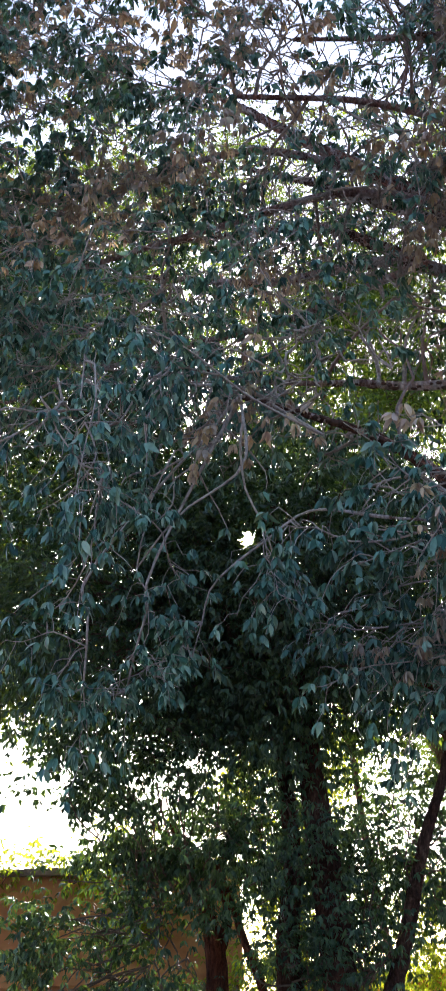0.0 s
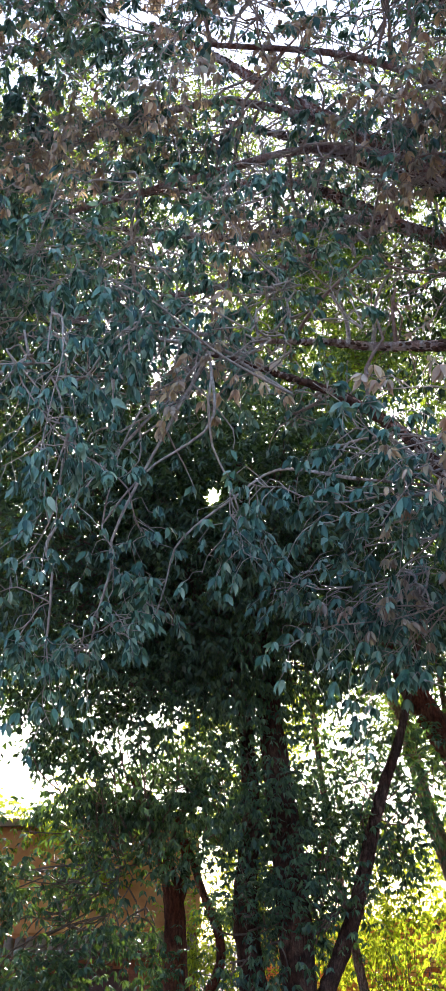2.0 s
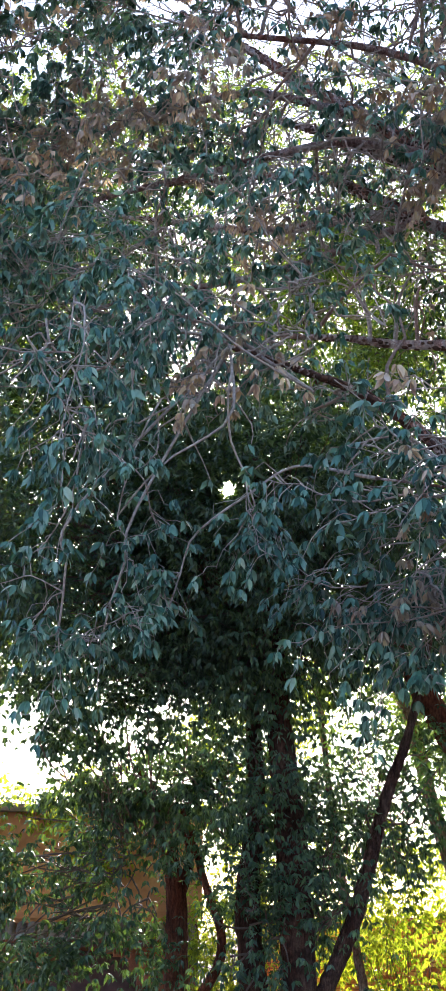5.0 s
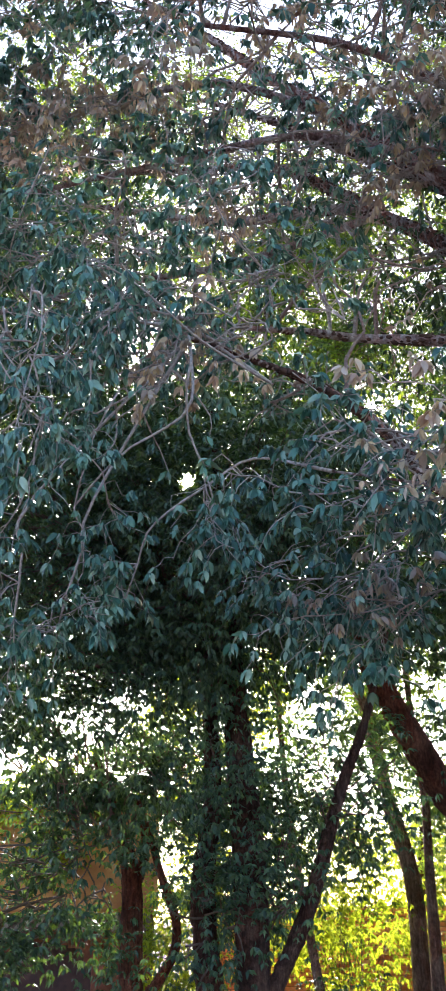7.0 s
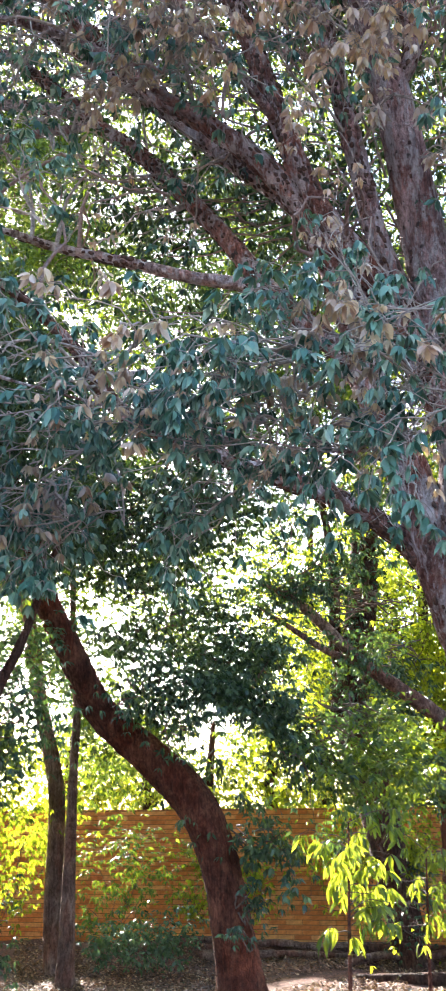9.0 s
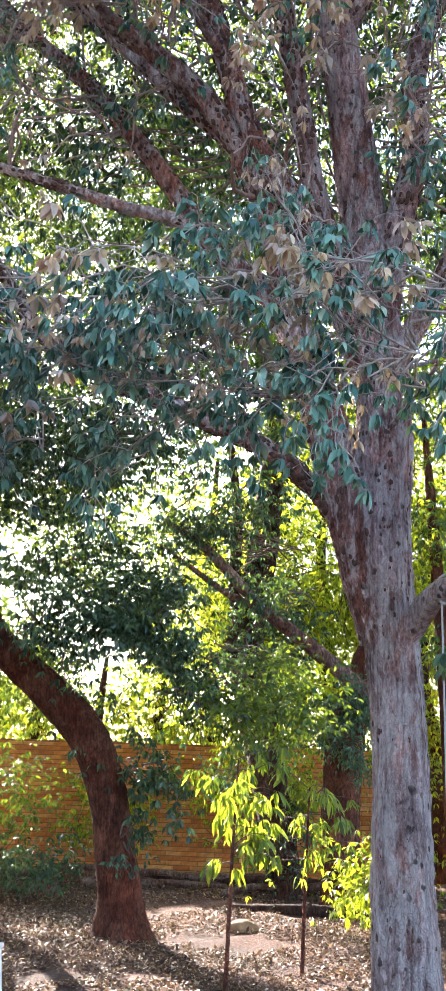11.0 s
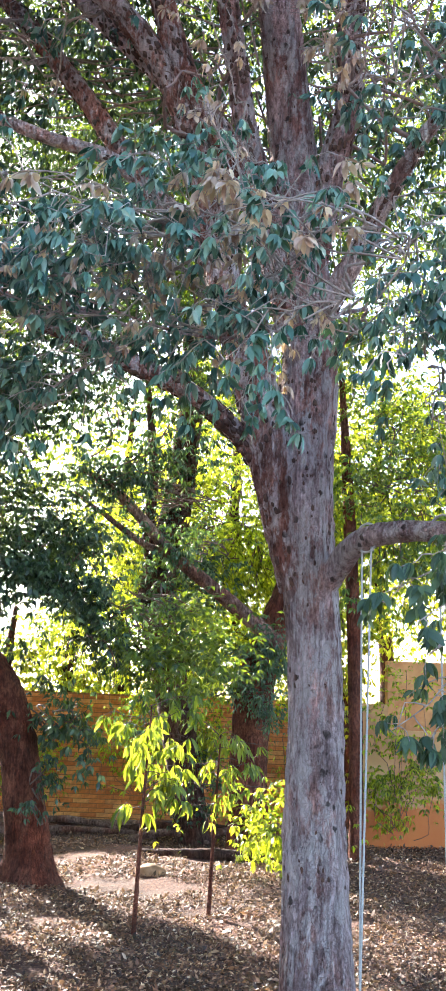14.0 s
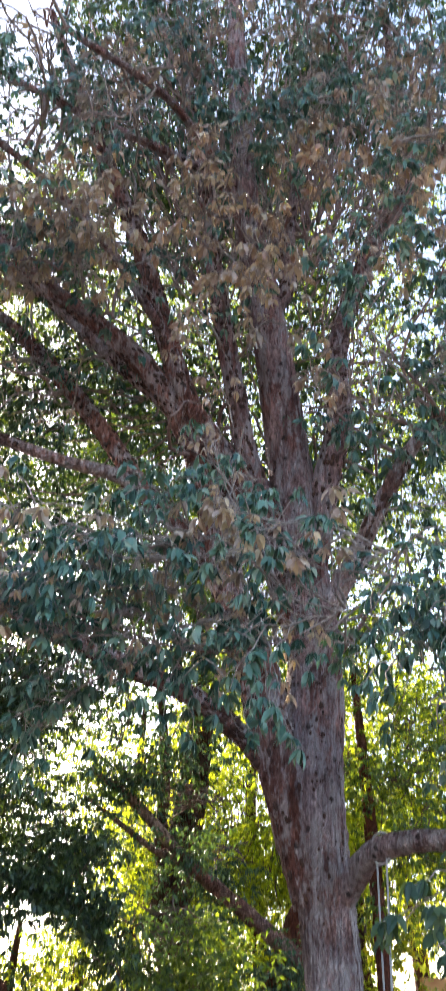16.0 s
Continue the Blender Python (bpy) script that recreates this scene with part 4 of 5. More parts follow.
clump_cloud(twigs, blades, (-1.25, 9.6, 2.2), (0.45, 0.3, 0.65), rng, 18, 34, 0.16, 0.085, 5, 0.9, root=(-1.8, 9.9, 2.0))
clump_cloud(twigs, blades, (-1.1, 9.8, 1.6), (0.5, 0.3, 0.6), rng, 9, 26, 0.16, 0.085, 5, 0.9, root=(-1.65, 9.9, 1.6))
part("twigwork", twigs, TWIG_DARK, bent_tree, kind="stuff")
# crown in the darkened leaf: its unsunned look is put into the colour
part("crown", blades, LEAF_SHADE, bent_tree, kind="stuff")
twigs, blades = Soup(), Soup()
clump_cloud(twigs, blades, (-0.75, 9.5, 2.05), (0.5, 0.4, 0.55), rng, 20, 40, 0.17, 0.085, 4, 0.6, root=(-1.2, 9.9, 2.6))
clump_cloud(twigs, blades, (-0.1, 9.7, 2.2), (0.45, 0.4, 0.6), rng, 14, 40, 0.17, 0.085, 4, 0.6, root=(-0.9, 9.9, 2.9))
part("twigwork", twigs, TWIG_DARK, bent_tree, kind="stuff")
part("low_foliage", blades, LEAF_GREEN, bent_tree, "lighter green hanging leaves", kind="stuff")

# the dark tree of several stems against the sun
dark_tree = thing("many_stemmed_tree", (-4.3, 8.0, 0), "dark tree of several brown stems with dense leaves", "tree")
D1 = [(-4.1, 7.98, -0.1, 0.22), (-4.14, 7.97, 0.3, 0.16), (-4.18, 7.95, 1.18, 0.145), (-4.21, 7.94, 2.2, 0.139), (-4.29, 7.9, 3.28, 0.118), (-4.33, 7.87, 4.16, 0.102), (-4.36, 7.75, 5.07, 0.08), (-4.41, 7.6, 6.5, 0.04)]
D2 = [(-4.5, 8.0, -0.1, 0.2), (-4.6, 7.95, 1.17, 0.136), (-4.65, 7.92, 1.96, 0.118), (-4.58, 7.96, 2.75, 0.095), (-4.59, 7.84, 3.88, 0.078), (-4.72, 7.65, 4.78, 0.055), (-4.89, 7.42, 5.67, 0.03)]
D4 = [(-4.15, 7.98, 0.9, 0.09), (-4.02, 8.04, 1.18, 0.087), (-3.75, 8.17, 1.8, 0.081), (-3.47, 8.29, 2.72, 0.064), (-3.26, 8.38, 3.26, 0.047), (-3.0, 8.5, 4.2, 0.03)]
skeleton_of(dark_tree, D1, [D2, D4], BARK_DARK, 41, 14)
rng = np.random.default_rng(7)
twigs, blades = Soup(), Soup()
clump_cloud(twigs, blades, (-4.2, 7.4, 4.9), (1.8, 1.2, 1.75), rng, 260, 54, 0.22, 0.075, 5, 0.7, root=(-4.35, 7.8, 4.2))
clump_cloud(twigs, blades, (-4.7, 7.7, 3.0), (1.1, 0.8, 0.8), rng, 28, 44, 0.2, 0.07, 5, 0.7, root=(-4.6, 7.9, 2.8))
clump_cloud(twigs, blades, (-6.2, 6.9, 5.6), (1.5, 1.2, 1.8), rng, 170, 50, 0.24, 0.08, 5, 0.7, root=(-5.2, 7.4, 5))
clump_cloud(twigs, blades, (-5.2, 9.0, 5.8), (2.0, 1.0, 2.2), rng, 120, 48, 0.25, 0.085, 5, 0.7, root=(-4.6, 8.2, 5))
clump_cloud(twigs, blades, (-5.3, 8.4, 2.85), (1.1, 0.6, 0.55), rng, 26, 40, 0.2, 0.075, 5, 0.7)
clump_cloud(twigs, blades, (-4.4, 8.3, 2.3), (0.8, 0.6, 0.9), rng, 28, 40, 0.18, 0.075, 5, 0.7)
clump_cloud(twigs, blades, (-3.6, 8.9, 2.7), (0.5, 0.5, 0.9), rng, 22, 36, 0.16, 0.075, 5, 0.8, root=(-3.6, 8.3, 2.6))
clump_cloud(twigs, blades, (-5.6, 6.2, 7.8), (1.4, 0.9, 1.3), rng, 76, 44, 0.22, 0.075, 5, 0.7, root=(-4.6, 7.4, 6.2))
clump_cloud(twigs, blades, (-5.6, 5.9, 4.6), (0.5, 0.5, 0.8), rng, 18, 44, 0.2, 0.075, 5, 0.7, root=(-4.9, 7.2, 4.6))
clump_cloud(twigs, blades, (-4.45, 7.5, 1.6), (0.45, 0.4, 0.8), rng, 12, 34, 0.14, 0.07, 5, 0.8, root=(-4.4, 7.9, 1.6))
clump_cloud(twigs, blades, (-3.9, 7.9, 2.2), (0.4, 0.4, 0.8), rng, 12, 30, 0.14, 0.07, 5, 0.8, root=(-4.0, 8.0, 1.6))
clump_cloud(twigs, blades, (-5.6, 6.9, 3.8), (1.0, 0.6, 0.35), rng, 26, 44, 0.18, 0.075, 5, 0.7, root=(-4.8, 7.6, 3.8))
part("twigwork", twigs, TWIG_DARK, dark_tree, kind="stuff")
part("crown", blades, LEAF_MID, dark_tree, kind="stuff")

small_tree = thing("small_tree", (-5.35, 7.95, 0), "small tree with a forked reddish stem", "tree")
E1 = [(-5.33, 7.95, -0.1, 0.15), (-5.38, 7.93, 1.15, 0.111), (-5.4, 7.92, 1.97, 0.093), (-5.5, 7.85, 2.46, 0.062), (-5.71, 7.7, 3.08, 0.03)]
E2 = [(-5.4, 7.92, 1.85, 0.074), (-5.3, 7.99, 2.3, 0.049), (-5.39, 7.93, 2.74, 0.03)]
E3 = [(-5.35, 7.93, 0.9, 0.06), (-4.95, 7.98, 1.5, 0.048), (-5.09, 7.88, 2.12, 0.042), (-5.24, 7.78, 2.7, 0.02)]
skeleton_of(small_tree, E1, [E2, E3], BARK_RED, 43, 12)
twigs, blades = Soup(), Soup()
clump_cloud(twigs, blades, (-5.9, 7.6, 2.5), (1.0, 0.7, 0.8), rng, 7, 30, 0.22, 0.09, 5, 0.8, root=(-5.5, 7.8, 2.4))
for x, y, z, w, h, n in ((-6.06, 6.37, 2.07, 0.28, 0.36, 12), (-5.9, 6.55, 1.35, 0.4, 0.3, 16), (-5.58, 7.31, 2.25, 0.55, 0.36, 10), (-5.8, 6.9, 2.75, 0.5, 0.25, 7), (-5.6, 7.05, 1.72, 0.5, 0.08, 6), (-5.36, 7.47, 1.45, 0.12, 0.3, 3),
                         (-5.24, 7.55, 2.77, 0.5, 0.3, 11), (-5.55, 6.7, 3.0, 0.5, 0.25, 8), (-6.0, 6.5, 3.35, 0.7, 0.22, 9), (-5.25, 7.05, 3.35, 0.7, 0.3, 12)):
    clump_cloud(twigs, blades, (x, y, z), (w, w * 0.7, h), rng, n, 30, 0.12, 0.075, 5, 0.8, root=(-5.5, 7.6, 2.1))
part("twigwork", twigs, TWIG_DARK, small_tree, kind="stuff")
# colour carries the shade here, so the low sun doesn't turn these leaves yellow
part("crown", blades, LEAF_SHADE, small_tree, kind="stuff")

# slim trees before the wall
rng = np.random.default_rng(8)
for name, line, crowns in (("slim_tree", [(-4.2, 12.32, -0.1, 0.15), (-4.25, 12.3, 0.8, 0.12), (-4.27, 12.3, 2.05, 0.109), (-4.5, 12.21, 3.13, 0.101), (-4.66, 12.15, 4.1, 0.094), (-4.85, 12.07, 4.78, 0.086), (-5.2, 11.96, 6.5, 0.08), (-5.6, 11.6, 9.5, 0.06), (-5.6, 11.2, 13.5, 0.03)], ((-6.0, 10.8, 12.6, 2.4, 2.2, 100), (-3.4, 11.4, 12.2, 2.0, 2.2, 80), (-5.8, 11.4, 9.4, 2.0, 2.4, 90), (-4.2, 11.8, 8.6, 1.5, 1.6, 70), (-5.0, 12.2, 10.8, 1.7, 1.6, 90), (-4.9, 11.3, 9.6, 1.9, 1.8, 70), (-3.4, 12.5, 3.7, 1.0, 0.9, 28), (-4.4, 12.0, 5.0, 1.3, 1.0, 34), (-4.7, 12.0, 3.0, 1.5, 1.2, 42))),
                          ("slim_tree", [(-3.76, 11.41, -0.1, 0.13), (-3.76, 11.41, 0.4, 0.1), (-3.76, 11.41, 2.02, 0.06), (-3.75, 11.42, 3.01, 0.05), (-3.83, 11.39, 3.99, 0.04), (-3.9, 11.36, 6.2, 0.024)], ((-3.2, 11.8, 6.6, 1.3, 1.2, 44), (-2.6, 12.2, 5.0, 0.9, 0.8, 22), (-3.2, 12.6, 3.3, 0.9, 0.9, 40), (-4.2, 14.2, 2.9, 1.2, 0.9, 22), (-4.6, 14.3, 4.1, 1.6, 1.0, 50), (-3.3, 12.3, 2.7, 0.9, 0.5, 18), (-6.2, 15.0, 5.2, 1.4, 1.0, 40))),
                          ("slim_tree", [(-4.8, 11.0, -0.1, 0.1), (-4.86, 10.98, 0.41, 0.07), (-5.02, 10.91, 1.48, 0.054), (-5.2, 10.82, 2.86, 0.047), (-5.4, 10.8, 5.5, 0.02)], ((-6.4, 10.6, 6.2, 1.4, 1.2, 40),))):
    tree = thing(name, line[0][:2] + (0,), "slim brown tree standing near the brick wall", "tree", "slim trees by the wall")
    skeleton_of(tree, [(x, y, z, r * 0.95) for x, y, z, r in line], [], BARK_BROWN, 45, 12)
    twigs, blades = Soup(), Soup()
    for cx, cy, cz, cw, ch, cn in crowns:
        clump_cloud(twigs, blades, (cx, cy, cz), (cw, cw * 0.8, ch), rng, cn, 40, 0.28, 0.09, 4, 0.6)
    part("twigwork", twigs, TWIG_DARK, tree, kind="stuff")
    part("crown", blades, LEAF_GREEN, tree, kind="stuff")

# the old tree behind the swing tree
old_tree = thing("old_tree", (0.63, 12.03, 0), "old thick-trunked tree overgrown with creepers", "tree")
O1 = [(0.66, 12.03, -0.1, 0.42), (0.63, 12.03, 0.38, 0.32), (0.6, 12.04, 0.92, 0.287), (0.65, 12.03, 1.89, 0.29), (0.8, 12.03, 2.5, 0.25), (1.15, 12.05, 3.6, 0.18), (1.35, 12.06, 5.2, 0.14), (1.3, 12.0, 7.0, 0.09), (0.8, 11.8, 10.0, 0.05), (0.6, 11.4, 13.0, 0.02)]
O2 = [(0.9, 11.7, 2.45, 0.12), (0.13, 11.35, 3.01, 0.095), (-0.39, 11.15, 3.39, 0.083), (-0.92, 11.03, 3.93, 0.066), (-1.3, 10.98, 4.2, 0.04), (-1.5, 10.95, 4.3, 0.015)]
O3 = [(-0.3, 11.18, 3.32, 0.05), (-0.75, 11.1, 3.5, 0.045), (-1.2, 11.0, 3.8, 0.03), (-1.5, 10.9, 4.0, 0.012)]
skeleton_of(old_tree, [(x, y, z, r * 0.78) for x, y, z, r in O1], [], BARK_RED, 47)
for limb in (O2, O3):
    s = Soup()
    tube(s, [(x, y, z, r * 0.86) for x, y, z, r in limb], 12, 0.1, 0.05, np.random.default_rng(48))
    part("limb", s, BARK_BROWN, old_tree)
twigs, blades = Soup(), Soup()
clump_cloud(twigs, blades, (0.6, 14.0, 4.4), (2.0, 0.6, 1.4), rng, 110, 40, 0.26, 0.09, 4, 0.6)
upper = Soup()
clump_cloud(twigs, upper, (1.0, 11.6, 6.8), (2.2, 1.2, 1.2), rng, 70, 40, 0.28, 0.09, 4, 0.6)
clump_cloud(twigs, blades, (1.8, 12.2, 5.2), (1.8, 1.2, 1.5), rng, 70, 40, 0.28, 0.09, 4, 0.6)
clump_cloud(twigs, upper, (-0.6, 11.8, 9.2), (2.2, 1.6, 2.0), rng, 120, 40, 0.28, 0.09, 4, 0.6)
clump_cloud(twigs, upper, (1.4, 11.0, 12.0), (2.6, 1.6, 2.2), rng, 90, 40, 0.28, 0.09, 4, 0.6)
clump_cloud(twigs, upper, (-1.4, 11.5, 12.6), (2.2, 1.5, 2.0), rng, 70, 40, 0.28, 0.09, 4, 0.6)
clump_cloud(twigs, upper, (2.6, 11.4, 8.6), (1.8, 1.4, 1.8), rng, 100, 40, 0.28, 0.09, 4, 0.6)
clump_cloud(twigs, blades, (-1.0, 13.9, 3.0), (0.7, 0.5, 1.6), rng, 46, 40, 0.2, 0.09, 4, 0.8, root=(-0.9, 13.4, 2.6))
part("crown", blades, LEAF_SUN, old_tree, kind="stuff")
ivy = Soup()
for c, radii, n in (((0.3, 11.5, 1.85), (0.5, 0.25, 0.6), 22), ((0.62, 11.6, 1.5), (0.25, 0.2, 0.7), 14), ((0.75, 11.65, 2.35), (0.3, 0.25, 0.3), 9), ((-0.3, 11.0, 3.5), (0.4, 0.25, 0.2), 6), ((-0.9, 10.9, 4.1), (0.4, 0.3, 0.25), 9), ((-1.4, 10.9, 4.1), (0.4, 0.3, 0.35), 12), ((0.1, 11.4, 0.75), (0.4, 0.3, 0.25), 8)):
    clump_cloud(twigs, ivy, c, radii, rng, n, 32, 0.11, 0.065, 4, 1.0, root=(0.6, 11.9, c[2]))
part("creeper", ivy, LEAF_MID, old_tree, "dark creeper on the trunk", kind="stuff")
part("twigwork", twigs, TWIG_DARK, old_tree, kind="stuff")
part("upper_crown", upper, LEAF_GREEN, old_tree, kind="stuff")

leaning_tree = thing("creeper_covered_tree", (0.0, 13.06, 0), "dark trunk clothed in creepers, forking above", "tree")
C1 = [(0.05, 13.06, -0.1, 0.26), (0.0, 13.06, 0.13, 0.21), (-0.27, 13.06, 1.54, 0.23), (-0.57, 13.05, 2.85, 0.24), (-0.6, 13.05, 3.3, 0.23), (-0.42, 13.05, 4.2, 0.2), (-0.32, 13.05, 5.2, 0.18), (-0.3, 13.05, 6.6, 0.12), (-1.2, 12.9, 10.0, 0.04)]
skeleton_of(leaning_tree, C1, [[(-0.62, 13.0, 3.2, 0.12), (-0.76, 12.95, 3.9, 0.1), (-0.74, 12.9, 4.8, 0.08), (-0.9, 12.9, 6.2, 0.04)]], BARK_DARK, 49)
twigs, blades = Soup(), Soup()
clump_cloud(twigs, blades, (-0.8, 13.0, 6.4), (1.8, 1.2, 1.2), rng, 44, 40, 0.26, 0.09, 4, 0.6)
clump_cloud(twigs, blades, (-1.6, 12.6, 7.2), (1.6, 1.2, 1.0), rng, 56, 40, 0.26, 0.09, 4, 0.6)
clump_cloud(twigs, blades, (-2.4, 12.8, 9.6), (2.0, 1.5, 1.8), rng, 110, 40, 0.28, 0.09, 4, 0.6)
clump_cloud(twigs, blades, (-1.15, 11.3, 2.5), (0.7, 0.4, 0.6), rng, 11, 34, 0.17, 0.085, 4, 0.8, root=(-0.6, 12.9, 3.0))
clump_cloud(twigs, blades, (-0.95, 11.2, 1.8), (0.6, 0.4, 0.7), rng, 8, 34, 0.16, 0.085, 4, 0.8, root=(-0.4, 12.9, 2.2))
clump_cloud(twigs, blades, (-0.3, 12.3, 3.2), (0.6, 0.4, 0.7), rng, 16, 34, 0.17, 0.085, 4, 0.8, root=(-0.6, 13.0, 3.0))
clump_cloud(twigs, blades, (-0.3, 12.2, 2.0), (0.5, 0.4, 0.8), rng, 14, 34, 0.18, 0.085, 4, 0.8)
clump_cloud(twigs, blades, (-0.2, 12.6, 1.1), (0.5, 0.4, 0.5), rng, 10, 34, 0.16, 0.085, 4, 0.8)
ivy = Soup()
for z, x in ((0.6, -0.1), (1.3, -0.25), (2.0, -0.4), (2.7, -0.53), (3.3, -0.6), (3.9, -0.5), (4.5, -0.4)):
    clump_cloud(twigs, ivy, (x, 12.9, z), (0.3, 0.28, 0.45), rng, 10, 30, 0.09, 0.055, 4, 1.1)
# creeper leaves take the copy with painted shade too
part("creeper", ivy, LEAF_SHADE, leaning_tree, "dark creeper clothing the trunk", kind="stuff")
part("twigwork", twigs, TWIG_DARK, leaning_tree, kind="stuff")
part("crown", blades, LEAF_MID, leaning_tree, kind="stuff")

post_tree = thing("straight_slim_tree", (1.86, 11.9, 0), "straight slim tree with a dark reddish stem", "tree")
skeleton_of(post_tree, [(1.88, 11.9, -0.1, 0.12), (1.86, 11.9, 0.62, 0.085), (1.84, 11.9, 1.78, 0.085), (1.81, 11.91, 2.84, 0.085), (1.73, 11.92, 4.4, 0.071), (1.63, 11.93, 6.0, 0.03)], [], BARK_RED, 51, 12)
twigs, blades = Soup(), Soup()
clump_cloud(twigs, blades, (2.4, 11.8, 4.4), (1.2, 0.9, 1.7), rng, 50, 36, 0.24, 0.09, 4, 0.6)
part("twigwork", twigs, TWIG_DARK, post_tree, kind="stuff")
part("crown", blades, LEAF_GREEN, post_tree, kind="stuff")

# trees of the neighbouring plots, beyond the walls
rng = np.random.default_rng(9)
for x, y, h, w in ((0.6, 16.8, 8.0, 2.0), (2.2, 15.9, 5.0, 1.3), (3.4, 18.5, 8.0, 2.4), (6.5, 17.5, 8.0, 2.6), (-1.4, 17.4, 7.0, 1.5), (9.5, 14, 7.5, 2.4), (-9.6, 16.6, 7.5, 1.7), (4.4, 16.2, 6.5, 1.6), (-4.4, 17.6, 3.5, 1.3), (-0.3, 16.3, 5.4, 1.2), (0.3, 17.2, 3.6, 1.3), (-2.1, 16.9, 3.5, 1.1), (1.7, 16.5, 3.5, 1.0), (-5.8, 17.4, 3.3, 1.0), (-3.2, 17.2, 3.3, 1.0), (-12.5, 15.5, 4.4, 1.5)):
    tree = thing("garden_tree", (x, y, 0), "leafy sunlit tree behind the garden wall", "tree", "trees beyond the walls")
    skeleton_of(tree, [(x, y, -0.1, 0.2), (x + 0.1, y, h * 0.3, 0.15), (x - 0.1, y + 0.1, h * 0.6, 0.1), (x, y, h, 0.04)], [], BARK_DARK, 61, 10)
    twigs, blades = Soup(), Soup()
    clump_cloud(twigs, blades, (x, y, h * 0.72), (w, w * 0.45, h * 0.36), rng, int(16 + 30 * w * h / 7), 40, 0.28, 0.12, 4, 0.6, root=(x, y, h * 0.5))
    part("twigwork", twigs, TWIG_DARK, tree, kind="stuff")
    part("crown", blades, LEAF_SUN, tree, kind="stuff")


# a tall tree at the edge of the garden
rng = np.random.default_rng(10)
tall_tree = thing("tall_tree", (-9.6, 6.4, 0), "tall tree with a dense mid-green crown", "tree")
skeleton_of(tall_tree, [(-9.6, 6.4, -0.1, 0.2), (-9.5, 6.4, 3, 0.15), (-9.2, 6.5, 6, 0.12), (-8.9, 6.6, 10.5, 0.03)], [], BARK_DARK, 63, 10)
twigs, blades = Soup(), Soup()
clump_cloud(twigs, blades, (-7.4, 7.6, 10.8), (2.2, 1.4, 1.9), rng, 130, 44, 0.28, 0.085, 4, 0.6, root=(-9.0, 6.6, 9))
clump_cloud(twigs, blades, (-8.4, 6.9, 8.0), (2.2, 1.7, 3.6), rng, 200, 44, 0.28, 0.085, 4, 0.6, root=(-9.2, 6.5, 6))
clump_cloud(twigs, blades, (-7.4, 7.2, 4.9), (1.0, 0.8, 0.9), rng, 60, 40, 0.22, 0.08, 4, 0.6, root=(-9.4, 6.4, 4))
part("twigwork", twigs, TWIG_DARK, tall_tree, kind="stuff")
part("crown", blades, LEAF_GREEN, tall_tree, kind="stuff")

# ---- low plants ----
def shrub(name, x, y, h, w, material, label, group="", clumps=16, size=0.075):
    ob = thing(name, (x, y, 0), label, "shrub", group)
    twigs, blades = Soup(), Soup()
    clump_cloud(twigs, blades, (x, y, h * 0.6), (w, w * 0.8, h * 0.42), rng, clumps, 46, 0.17, size, 4, 0.7, root=(x, y, 0.05), thick=0.5)
    part("stemwork", twigs, TWIG_DARK, ob, kind="stuff")
    part("foliage", blades, material, ob, kind="stuff")


shrub("shrub", 0.95, 10.5, 1.0, 0.36, LEAF_SUN, "bright yellow-green shrub on the leaf litter", clumps=18, size=0.08)
shrub("shrub", -3.64, 13.0, 1.8, 0.7, LEAF_GREEN, "green shrub growing before the brick wall", clumps=13)
shrub("shrub", -5.4, 13.2, 3.3, 1.2, LEAF_SUN, "tall yellow-green shrub before the brick wall", clumps=46)
shrub("shrub", -5.1, 12.2, 2.9, 0.7, LEAF_SUN, "yellow-green bush among the slim trees", clumps=34)
shrub("shrub", -4.7, 10.6, 0.9, 0.5, LEAF_SHADE, "low dark bush at the foot of a slim tree", clumps=14)
shrub("shrub", 2.62, 12.9, 2.5, 0.3, LEAF_SUN, "thin sunlit shrub before the wall pillar", clumps=8)
shrub("shrub", -3.2, 12.6, 0.6, 0.6, LEAF_MID, "low dark green shrub at the wall foot", clumps=12)
shrub("shrub", -6.6, 9.2, 0.9, 0.8, LEAF_MID, "dark green shrub by the building", clumps=20)
creeper = thing("creeper", (-8.9, 10.05, 3.1), "sunlit creeper growing over the outbuilding roof", "creeper")
twigs, blades = Soup(), Soup()
clump_cloud(twigs, blades, (-9.0, 9.85, 3.1), (1.0, 0.45, 0.3), rng, 13, 30, 0.17, 0.085, 4, 0.7, root=(-8.9, 10.05, 3.1))
clump_cloud(twigs, blades, (-8.3, 10.4, 2.6), (0.5, 0.3, 0.4), rng, 9, 36, 0.14, 0.085, 4, 0.7, root=(-8.4, 10.6, 3.1))
clump_cloud(twigs, blades, (-10.0, 9.1, 3.05), (0.7, 0.45, 0.28), rng, 10, 30, 0.17, 0.085, 4, 0.7, root=(-9.8, 9.3, 3.1))
part("stemwork", twigs, TWIG_DARK, creeper, kind="stuff")
part("foliage", blades, LEAF_SUN, creeper, kind="stuff")
shrub("shrub", -2.6, 14.6, 1.6, 0.8, LEAF_SUN, "sunlit shrub before the brick wall", clumps=24)
shrub("shrub", -6.8, 12.4, 3.2, 1.1, LEAF_SUN, "tall sunlit shrub between the wall and the building", clumps=44)
shrub("shrub", -6.7, 10.85, 2.3, 0.5, LEAF_SUN, "sunlit bush beside the outbuilding corner", clumps=34)
shrub("shrub", 0.5, 11.6, 0.6, 0.4, LEAF_SUN, "sunlit undergrowth beneath the old tree", clumps=16)
